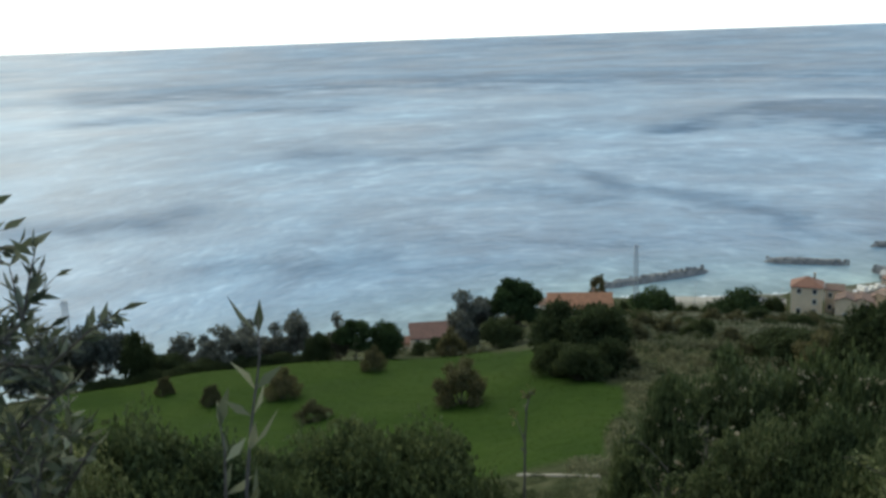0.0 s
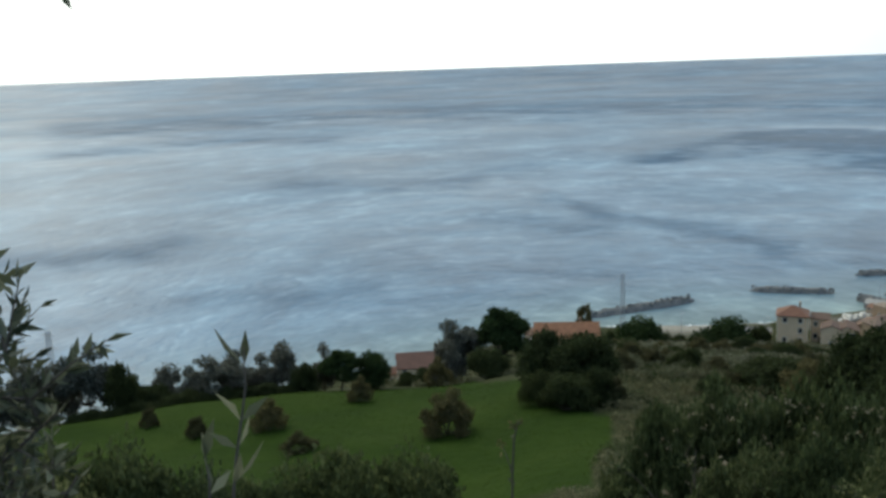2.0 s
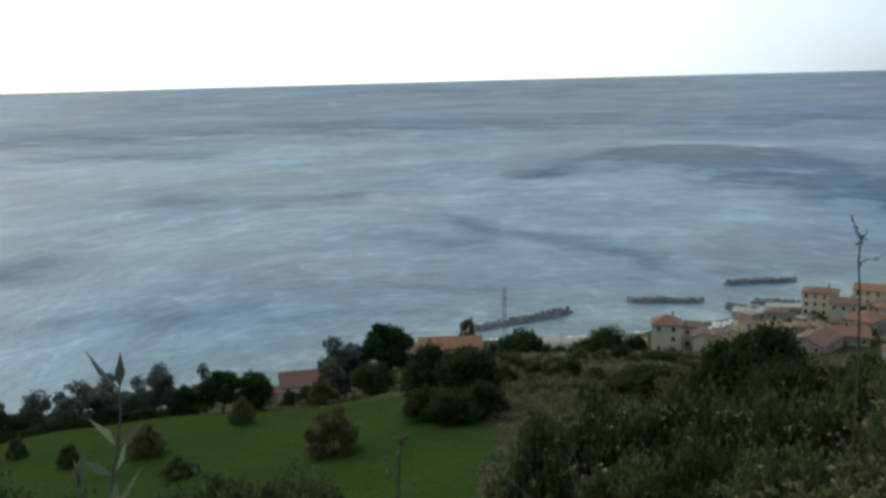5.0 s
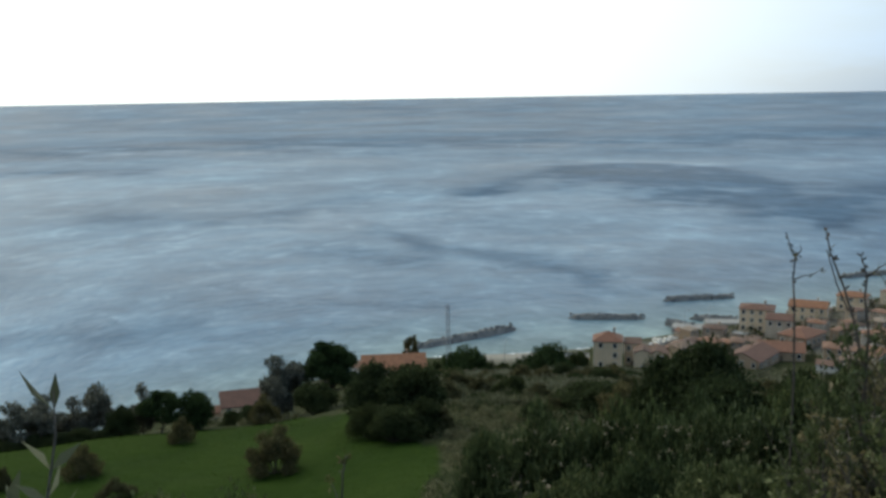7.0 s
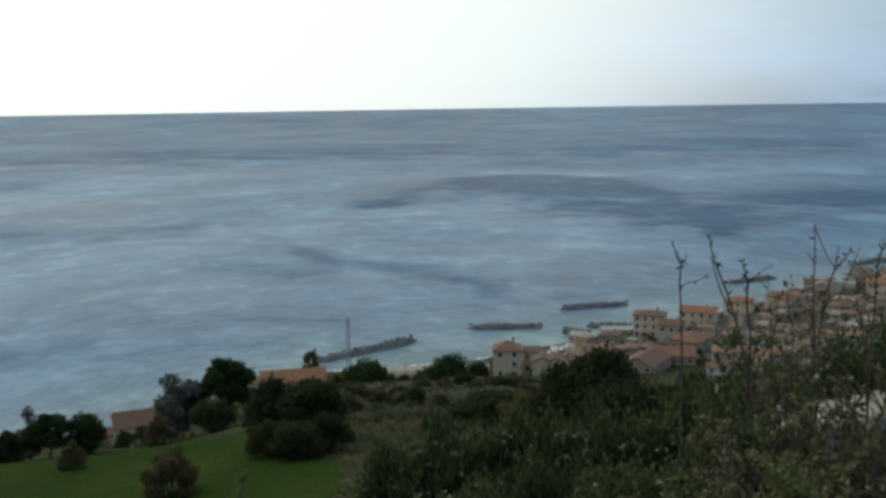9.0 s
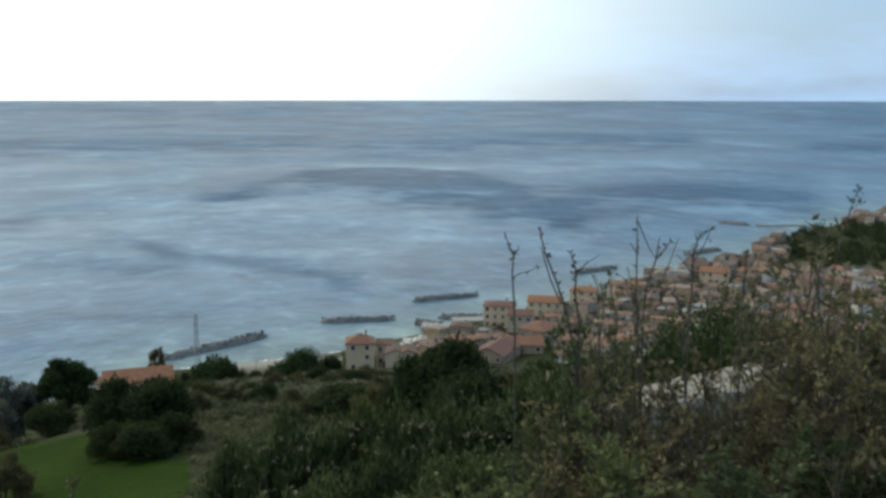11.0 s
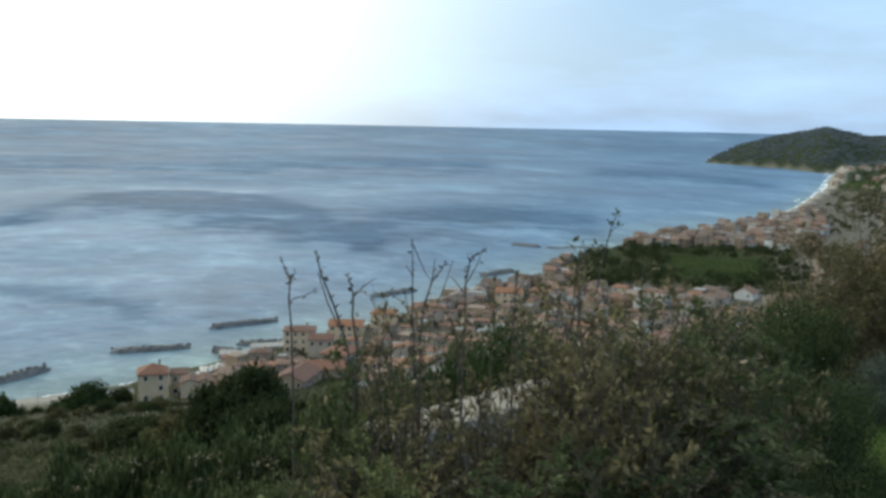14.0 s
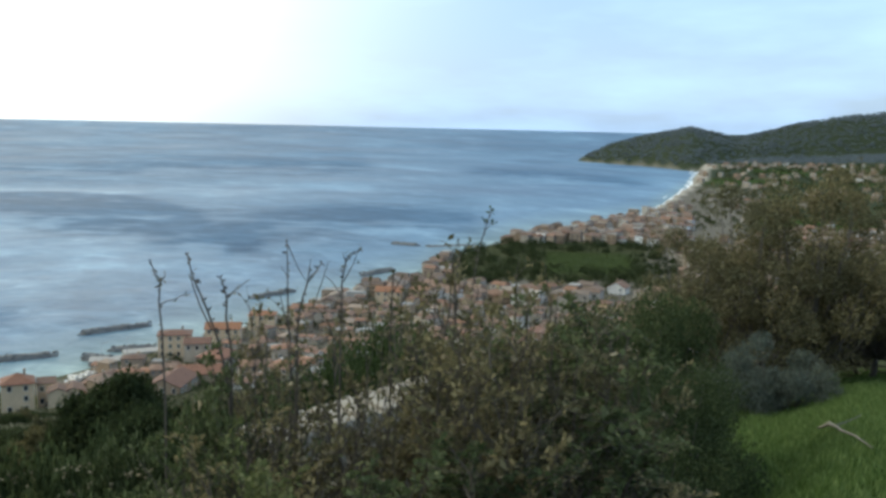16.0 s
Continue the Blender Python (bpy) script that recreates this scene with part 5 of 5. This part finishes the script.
for kind, az, d, top, wide in (("thicket_a", -31.0, 6.0, -21.5, 1.4), ("dark", -18.5, 10.8, -21.5, 2.6)):
    shrub(kind, az, d, level(az, d, top), wide, "bank_shrub", "dark green shrub dotted with pale seed heads", "shrubs on the bank")
for kind, az, d, top, wide in (("dark_low", 7.5, 9.0, -23.6, 2.5), ("dark_low", 4.6, 8.8, -22.2, 2.5), ("dark_low", 2.2, 9.0, -23.0, 2.2), ("dark_low", 0.2, 9.2, -24.9, 1.7), ("dark_low", 10.0, 8.5, -24.0, 2.0), ("dark_low", 12.5, 8.0, -23.4, 1.9),
                               ("dark_low", 15.0, 7.5, -23.2, 1.9), ("dark_low", 17.5, 7.2, -22.3, 1.9), ("dark_low", 20.0, 7.0, -21.4, 1.9), ("dark_low", 22.5, 7.0, -20.2, 1.9), ("green_low", 25.0, 6.5, -19.0, 2.0), ("dark_low", -1.8, 9.6, -27.0, 1.4)):
    plant(kind, az, d, level(az, d, top - 0.9), wide, "bank_bush", "dark green leafy bush on the bank", "bush", "bushes on the bank")
for kind, az, d, top, wide in (("dark_low", -12.3, 13.0, -23.4, 1.8), ("dark_low", -14.6, 13.0, -20.9, 2.2), ("dark_low", -17.2, 13.2, -19.4, 2.6), ("bush_low", -20.0, 13.2, -19.2, 2.5), ("dark_low", -23.0, 12.8, -19.0, 2.5), ("dark_low", -26.0, 12.5, -18.2, 2.2), ("bush_low", -29.5, 12.0, -17.9, 2.3), ("dark_low", -33.5, 12.0, -17.0, 2.4), ("bush_low", -19.0, 10.5, -22.6, 2.2), ("dark_low", -24.5, 10.2, -22.0, 2.2), ("bush_low", -29.0, 9.5, -21.0, 2.0)):
    plant(kind, az, d, level(az, d, top), wide, "bank_bush", "large dark green rounded bush on the bank", "bush", "bushes on the bank")
for az, d, top, wide in ((-40.6, 13.0, -12.2, 1.4), (-42.6, 13.0, -11.4, 1.7), (-44.6, 13.2, -10.5, 1.2), (-46.2, 12.8, -12.0, 1.4), (-47.8, 13.0, -12.3, 1.7), (-45.4, 12.4, -11.4, 1.6), (-41.6, 12.4, -13.0, 1.5), (-50.0, 13.0, -12.6, 1.7)):
    plant("fresh_near", az, d, level(az, d, top), wide, "green_shrub", "dense green shrub behind the thicket", "shrub", "green shrubs")
for az, d, top, wide in ((-55.5, 9.5, -11.2, 1.9), (-58.6, 9.8, -9.6, 2.1), (-60.9, 10.4, -9.2, 1.9), (-57.2, 8.0, -14.5, 1.8), (-52.5, 8.0, -14.0, 1.7), (-61.6, 8.6, -13.2, 1.9), (-60.0, 7.2, -16.5, 1.6)):
    plant("dark_near", az, d, level(az, d, top), wide, "dark_shrub", "tall dark evergreen shrub beside the lawn", "shrub", "dark shrubs")
for az, d, top, wide in ((-61.5, 19.0, -5.5, 3.4), (-64.5, 19.5, -2.9, 4.0), (-68.0, 20.0, -1.7, 4.4), (-71.5, 21.0, -2.6, 4.0), (-66.5, 20.5, -7.0, 4.5), (-70.5, 22.5, -7.0, 4.0), (-74.5, 22.0, -3.0, 4.5)):
    plant("brown", az, d, level(az, d, top), wide, "brown_tree", "brown-leaved bushy tree at the lawn's edge", "tree", "brown trees")
for az, d, top, wide in ((-64.2, 15.5, -12.8, 1.5), (-66.0, 15.8, -11.4, 1.8), (-67.8, 16.0, -12.2, 1.5)):
    plant("silver_near", az, d, level(az, d, top), wide, "silver_shrub", "silver-grey rounded shrub on the lawn's edge", "shrub", "silver shrubs")


def build_stone_wall():
    """A dry-stone wall along the terrace, stone by stone."""
    rng = random.Random(9)
    base = thing("stone_wall", (0, 0, 0), "pale dry-stone terrace wall half hidden by scrub", "wall")
    a, b = at(-35.4, 9.8), at(-49.5, 11.4)
    top_a, top_b = EYE - 9.8 * math.tan(radians(18.5)), EYE - 11.4 * math.tan(radians(14.4))
    run = b - a
    across = run.normalized().cross(Vector((0, 0, 1)))
    core = Shape()
    v = []
    for p, top in ((a, top_a), (b, top_b)):
        for s, z in ((-0.34, top - 2.6), (-0.34, top - 0.06), (0.34, top - 0.06), (0.34, top - 2.6)):
            q = p + across * s
            v.append((q.x, q.y, z))
    core.raw(v, [(0, 1, 5, 4), (1, 2, 6, 5), (2, 3, 7, 6), (0, 3, 2, 1), (4, 5, 6, 7)])
    part("core", core.mesh("core", WALL_STONE), base)
    kinds = []
    for k in range(5):
        s_bm = bmesh.new()
        bmesh.ops.create_cube(s_bm, size=1.0)
        bmesh.ops.bevel(s_bm, geom=s_bm.edges[:], offset=0.12, segments=1, affect="EDGES")
        for vert in s_bm.verts:
            vert.co *= 0.9 + 0.22 * noise.noise(vert.co * 2 + Vector((k * 3.3, 1, 0)))
        me = bpy.data.meshes.new("stone")
        s_bm.to_mesh(me)
        s_bm.free()
        me.materials.append(WALL_STONE)
        kinds.append(me)
    length, turn = run.length, math.atan2(run.y, run.x)
    for row in range(6):
        x = rng.uniform(0, 0.2)
        while x < length:
            w = rng.uniform(0.14, 0.3)
            p = a + run * ((x + w / 2) / length)
            z = top_a + (top_b - top_a) * x / length - 0.06 - row * 0.125
            st = part("stone", kinds[rng.randrange(5)], base)
            st.matrix_basis = Matrix.LocRotScale((p.x, p.y, z), Euler((0, rng.uniform(-0.06, 0.06), turn)), (w, 0.8 if row else 0.8 * rng.uniform(0.9, 1.05), rng.uniform(0.11, 0.14)))
            x += w + 0.012


build_stone_wall()


def build_field_wall():
    base = thing("field_wall", (0, 0, 0), "low pale wall at the foot of the field", "wall")
    n = 10
    for i in range(n):
        ends = []
        for k in (i, i + 0.97):
            az = -4.3 - 5.3 * k / n
            d = float(next(q for q in np.arange(50, 110, 0.25) if math.degrees(math.atan2(ground_z(az, q) + 0.3 - EYE, q)) > -26.0))
            ends.append((at(az, d), ground_z(az, d)))
        (a, za), (b, zb) = ends
        side = (b - a).normalized().cross(Vector((0, 0, 1))) * 0.15
        v, zs = [a + side, b + side, b - side, a - side], (za, zb, zb, za)
        s = Shape()
        s.raw([(c.x, c.y, z - 0.5) for c, z in zip(v, zs)] + [(c.x, c.y, z + 0.14) for c, z in zip(v, zs)], [(0, 1, 5, 4), (1, 2, 6, 5), (2, 3, 7, 6), (3, 0, 4, 7), (4, 5, 6, 7)])
        part("block", s.mesh("block", WALL_STONE), base)


build_field_wall()

# ---- dry stems standing out of the thicket ----
EYE_END = Vector((0.224, -0.129, 0))


def ray_at(az, el, d):
    return EYE_END + at(az, d, EYE + d * math.tan(radians(el)))


def dry_stem(points, forks, heads, d, thick=0.0065, leafy_head=False):
    if d < 6:
        d, thick, heads = d * 1.32, thick * 0.88, [(a, e, r * 0.8) for a, e, r in heads]
    rng = np.random.default_rng(int(abs(points[0][0]) * 100))
    line = [ray_at(a, e, d) for a, e in points]
    foot = line[0].copy()
    foot.z -= 1.3
    ob = thing("dry_stem", foot, "tall dark dry stem with withered heads" if heads else "tall dark bare forked stem", "plant stem", "dry stems")
    full = [foot] + line
    part("stem", Shape().tube([p - foot for p in full], list(np.linspace(thick * 1.2, thick * 0.45, len(full))), 6).mesh("stem", DRY_STEM, True), ob)
    joints = [p.lerp(q, k) - foot for p, q in zip(line, line[1:]) for k in (0.2, 0.55, 0.85)]
    v, f = leaves(np.repeat(np.array([p[:] for p in joints]), 2, 0), thick * 4.5, rng, 0.6, 0.45)
    tagged(part("bud_scatter", mesh_of("bud_scatter", v, f, DRY_STEM), ob, "small dry buds along the stem"), kind="stuff")
    for fk in forks:
        ln = [ray_at(a, e, d) - foot for a, e in fk]
        part("side_twig", Shape().tube(ln, list(np.linspace(thick * 0.6, thick * 0.3, len(ln))), 5).mesh("side_twig", DRY_STEM, True), ob)
    for a, e, r in heads:
        c = np.array(ray_at(a, e, d) - foot)
        pts = c + rng.normal(size=(16, 3)) * r * 0.5
        v, f = leaves(pts, r * 1.1, rng, 0.3, 0.5)
        tagged(part("seed_head", mesh_of("seed_head", v, f, FRESH if leafy_head else RUSSET), ob, "withered seed head"), kind="stuff")


dry_stem([(-29.45, -16.5), (-29.38, -14.0), (-29.32, -12.2), (-29.18, -10.8), (-29.25, -9.5), (-28.95, -8.9), (-28.72, -8.2)], [[(-29.2, -10.8), (-29.7, -10.55), (-30.1, -10.5), (-30.8, -10.1)], [(-29.24, -9.6), (-29.55, -9.1), (-29.5, -8.8)]], [(-29.25, -9.35, 0.030), (-30.75, -10.2, 0.014), (-30.1, -10.55, 0.010)], 4.0)
dry_stem([(-33.2, -16.0), (-32.95, -14.7), (-32.5, -12.85), (-31.86, -11.0), (-31.1, -9.2), (-30.78, -7.8)], [[(-32.2, -12.4), (-31.5, -10.9), (-31.05, -9.5), (-30.9, -9.0)]], [(-31.05, -9.3, 0.012)], 4.0, 0.009)
dry_stem([(-33.3, -13.5), (-33.0, -11.6), (-33.07, -10.5), (-32.9, -9.9), (-32.68, -9.2)], [[(-33.07, -10.5), (-33.6, -9.95), (-34.42, -9.4)]], [(-33.3, -11.6, 0.014)], 4.0, 0.0075)
dry_stem([(-36.8, -13.5), (-36.66, -11.6), (-36.62, -8.9), (-36.59, -7.0)], [[(-36.65, -7.4), (-37.0, -8.2), (-37.35, -8.95), (-37.8, -9.6)], [(-36.6, -9.2), (-36.2, -8.6)]], [(-36.7, -8.9, 0.010)], 4.0)
dry_stem([(-37.2, -13.0), (-37.35, -11.1), (-37.82, -9.6), (-38.2, -9.1), (-38.68, -8.4)], [[(-37.82, -9.6), (-37.9, -8.9), (-38.0, -8.2)], [(-38.1, -11.2), (-38.6, -9.8), (-39.08, -8.3)]], [(-38.0, -8.9, 0.010)], 4.2, 0.0075)
dry_stem([(-39.8, -13.0), (-39.9, -11.6), (-39.87, -9.6), (-40.1, -8.3), (-40.5, -7.9), (-41.04, -7.65)], [[(-39.95, -9.6), (-40.5, -8.6), (-40.9, -7.55)], [(-39.9, -10.4), (-39.3, -9.6), (-38.9, -9.2)], [(-40.1, -8.4), (-39.9, -7.8)]], [(-41.0, -7.6, 0.016), (-40.3, -7.9, 0.014), (-40.8, -8.4, 0.014), (-39.9, -8.7, 0.014)], 4.0)
dry_stem([(-42.9, -16.2), (-42.85, -13.0), (-42.95, -9.6), (-43.04, -8.8)], [[(-42.95, -10.2), (-43.3, -9.6), (-43.55, -9.2)], [(-42.95, -10.8), (-42.5, -10.0)]], [(-43.0, -8.95, 0.022), (-43.5, -9.2, 0.014)], 4.2, 0.009)
dry_stem([(-47.6, -13.0), (-47.8, -10.0), (-48.1, -7.8), (-48.5, -6.1), (-48.85, -5.0)], [[(-48.1, -7.6), (-47.4, -7.1)], [(-48.5, -6.3), (-48.95, -5.8)]], [(-48.8, -5.2, 0.026), (-48.5, -5.8, 0.022), (-48.95, -5.8, 0.02), (-47.5, -7.1, 0.010)], 4.4, 0.006, True)
for az, top in ((-45.6, -10.4), (-51.3, -10.2), (-53.0, -10.0), (-35.0, -11.2), (-46.9, -10.6)):
    dry_stem([(az + 0.3, -14.5), (az + 0.1, (top - 14) / 2), (az, top)], [[(az + 0.1, top - 1.2), (az + 0.6, top - 0.4)]], [(az, top, 0.02)], 4.4, 0.007)
dry_stem([(-3.1, -27.5), (-3.2, -24.0), (-3.35, -22.1), (-3.6, -21.1)], [[(-3.2, -24.0), (-2.6, -22.4)]], [(-3.6, -21.2, 0.05), (-2.6, -22.4, 0.05)], 8.5, 0.012)


# ---- the olive tree beside the viewpoint ----
def build_olive():
    rng = np.random.default_rng(3)
    foot = on_ground(34, 2.9)
    ob = thing("olive_tree", foot, "olive tree with slender grey-green leafy branches", "tree")
    head = at(33, 2.8, 100.1)
    trunk = Shape().tube([Vector((0, 0, -0.3)), at(34, 2.9, 98.6) - foot, at(33.6, 2.8, 99.4) - foot, head - foot], [0.11, 0.09, 0.075, 0.05], 9)
    part("trunk", trunk.mesh("trunk", BARK, True), ob)

    def bough(start, via, end, side, thick=0.012):
        wood, pts, ways = Shape(), [], []
        q = [start.lerp(via, k / 3) for k in range(3)] + [via.lerp(end, k / 3) for k in range(4)]
        spray(wood, pts, ways, q, thick, rng, 0.03)
        for i in range(side):
            k = rng.uniform(0.3, 1.0)
            s = start.lerp(via, 2 * k) if k < 0.5 else via.lerp(end, 2 * k - 1)
            e = s + Vector((rng.normal() * 0.10, rng.normal() * 0.10, rng.uniform(-0.05, 0.22)))
            spray(wood, pts, ways, [s, s.lerp(e, 0.5) + Vector((0, 0, 0.01)), e], 0.004, rng, 0.022)
        w = [Vector(p) - foot for p in wood.v]
        b = part("branch", mesh_of("branch", w, wood.f, BARK), ob)
        v, f = leaves(np.array([p[:] for p in pts]) - np.array(foot), 0.054, rng, 0.05, 0.30, np.array([x[:] for x in ways]))
        part("leaves", mesh_of("leaves", v, f, OLIVE), b)

    def e(az, el, d):
        return at(az, d, EYE + d * math.tan(radians(el)))
    bough(head, e(30, -14, 2.6), e(25.3, -16.0, 2.4), 8)
    bough(head, e(29.5, -16, 2.5), e(23.6, -17.5, 2.3), 12)
    bough(e(33.8, -20, 2.85), e(28, -22, 2.5), e(22.6, -18.5, 2.3), 14)
    bough(e(34, -28, 2.9), e(27, -28, 2.5), e(21.8, -22.0, 2.3), 14)
    bough(e(34, -28, 2.9), e(26, -27, 2.4), e(24.8, -22.5, 2.2), 10)
    bough(head, e(29, -10, 2.6), e(25.4, -11.4, 2.4), 14)
    bough(e(33.8, -16, 2.8), e(29, -18, 2.5), e(24.6, -14.6, 2.4), 16)
    bough(e(34, -28, 2.9), e(28, -25, 2.5), e(24.0, -20.0, 2.35), 16)
    bough(head, e(27, 7.6, 2.4), e(19.5, 4.3, 2.1), 6, 0.008)
    for az, el, d in ((38, 14, 2.7), (44, 8, 3.0), (52, 2, 3.2), (58, 12, 3.0), (48, 20, 2.9), (40, 2, 3.4), (66, 6, 3.0), (36, 22, 3.2)):
        bough(head, e((az + 33) / 2, el + 4, (d + 2.8) / 2 + 0.1), e(az, el, d), 16, 0.016)


build_olive()


def build_sapling(az, d, points, label):
    rng = np.random.default_rng(int(az * 10))
    foot = on_ground(az, d, 0.05)
    ob = thing("olive_shoot", foot, label, "plant shoot", "olive shoots")
    line = [Vector((0, 0, 0))] + [at(a, d, EYE + d * math.tan(radians(e))) - foot for a, e in points]
    wood, pts, ways = Shape(), [], []
    spray(wood, pts, ways, line, 0.006, rng, 0.085, 0.55)
    part("stem", wood.mesh("stem", BARK, True), ob)
    keep = [i for i, p in enumerate(pts) if p.z > line[1].z * 0.9]
    v, f = leaves(np.array([pts[i][:] for i in keep]), 0.098, rng, 0.3, 0.27, np.array([ways[i][:] for i in keep]))
    part("leaves", mesh_of("leaves", v, f, OLIVE), ob)


build_sapling(13.0, 2.1, [(13.2, -26), (12.6, -22.5), (11.7, -18.5), (11.6, -16.0)], "slender olive shoot with pale narrow leaves")
build_sapling(14.4, 2.2, [(14.5, -26), (14.3, -23.5), (14.5, -21.5)], "short olive shoot with pale narrow leaves")


# ---- grass ----
def build_grass(name, label, n, az0, az1, d0, d1, tall, seed, test=lambda a, d: True):
    rng = np.random.default_rng(seed)
    az, d = rng.uniform(az0, az1, n), np.sqrt(rng.uniform(d0 * d0, d1 * d1, n))
    if test:
        keep = test(az, d)
        az, d = az[keep], d[keep]
    z = height(az, d)
    p = np.stack([-d * np.sin(np.radians(az)), d * np.cos(np.radians(az)), z - 0.01], -1)
    v, f = leaves(p, tall, rng, 3.0, 0.14)
    tagged(new(name, mesh_of(name, v, f, LAWN_BLADE if name == "lawn_grass" else GRASS_BLADE)), label, "grass", kind="stuff")


build_grass("lawn_grass", "short green lawn grass on the bank", 90000, -76, -58, 6, 24, 0.09, 1, lambda a, d: a < -57)
build_grass("field_grass", "green grass of the field", 110000, -11, 23, 67, 136, 0.16, 2, lambda a, d: a > np.interp(d, FIELD_EDGE_D, FIELD_EDGE_AZ))
build_grass("valley_grass", "green grass of the valley field", 6000, -57.3, -52.2, 614, 712, 0.9, 3, lambda a, d: a < 0)

stick_at = on_ground(-69.9, 11.2)


def along_lawn(az, d, up):
    return on_ground(az, d) + Vector((0, 0, up)) - stick_at


stick = thing("fallen_branch", stick_at, "pale fallen branch lying on the lawn", "branch")
part("limb", Shape().tube([along_lawn(-69.3, 11.4, 0.10), along_lawn(-69.9, 11.2, 0.12), along_lawn(-70.35, 10.8, 0.10), along_lawn(-70.6, 10.3, 0.11), along_lawn(-71.4, 9.8, 0.09), along_lawn(-72.4, 9.2, 0.08)], [0.010, 0.028, 0.018, 0.014, 0.012, 0.006], 7).mesh("limb", DRIFT, True), stick)
part("side_limb", Shape().tube([along_lawn(-70.3, 10.9, 0.11), along_lawn(-70.9, 11.1, 0.10), along_lawn(-71.5, 11.4, 0.12)], [0.010, 0.008, 0.004], 5).mesh("side_limb", DRIFT, True), stick)


# ---- boats drawn up by the harbour ----
def boat(az, d, turn, long, label):
    ob = thing("boat", on_ground(az, d), label, "boat", "boats by the harbour", turn)
    v, f, n = [], [], 9
    for i in range(n):
        x = (i / (n - 1) - 0.5) * long
        w = 0.19 * long * math.sqrt(max(0.0, 1 - (max(0.0, i / (n - 1) - 0.25) / 0.76) ** 2.2)) + 0.02
        sheer = 0.24 * long * (0.8 + 0.5 * (i / (n - 1)) ** 2) * 0.7
        v += [(x, -w, sheer), (x, -w * 0.7, 0.12 * sheer), (x, 0, -0.05), (x, w * 0.7, 0.12 * sheer), (x, w, sheer), (x, w * 0.88, sheer * 0.75), (x, -w * 0.88, sheer * 0.75)]
    for i in range(n - 1):
        for k in range(7):
            f.append((7 * i + k, 7 * i + 7 + k, 7 * i + 7 + (k + 1) % 7, 7 * i + (k + 1) % 7))
    f += [tuple(range(6, -1, -1)), tuple(range(7 * n - 7, 7 * n))]
    part("hull", mesh_of("hull", v, f, WHITEWASH), ob)
    part("cabin", Shape().box((-0.12 * long, -0.1 * long, 0.1 * long), (0.1 * long, 0.1 * long, 0.3 * long)).mesh("cabin", WHITEWASH), ob)
    part("windscreen", Shape().box((0.1 * long, -0.09 * long, 0.2 * long), (0.11 * long, 0.09 * long, 0.28 * long)).mesh("windscreen", GLASS), ob)


for az, d, turn, long in ((-24.55, 366, 20, 8), (-24.9, 369, 35, 7), (-25.25, 372, 10, 7.5), (-25.6, 378, 60, 6), (-26.2, 384, 15, 6.5), (-24.3, 371, 75, 5.5)):
    boat(az, d, turn, long, "white motor boat drawn up by the harbour")


# ---- dried flower heads over the bushes on the bank ----
def build_flower_heads():
    rng = np.random.default_rng(17)
    pts = []
    for k in range(110):
        az, d = rng.uniform(-32, -13), rng.uniform(10.6, 11.8)
        el = -19.4 - 5.5 * rng.random() ** 1.4 - max(0.0, (az + 18) * 0.6)
        c = np.array(at(az, d, EYE + d * math.tan(radians(el))))
        pts.append(c + rng.normal(size=(4, 3)) * 0.015)
    v, f = leaves(np.concatenate(pts), 0.038, rng, 0.4, 0.8)
    tagged(new("dried_flower_heads", mesh_of("dried_flower_heads", v, f, PALE)), "small pale dried flower heads over the bushes", "flower heads", kind="stuff")


build_flower_heads()
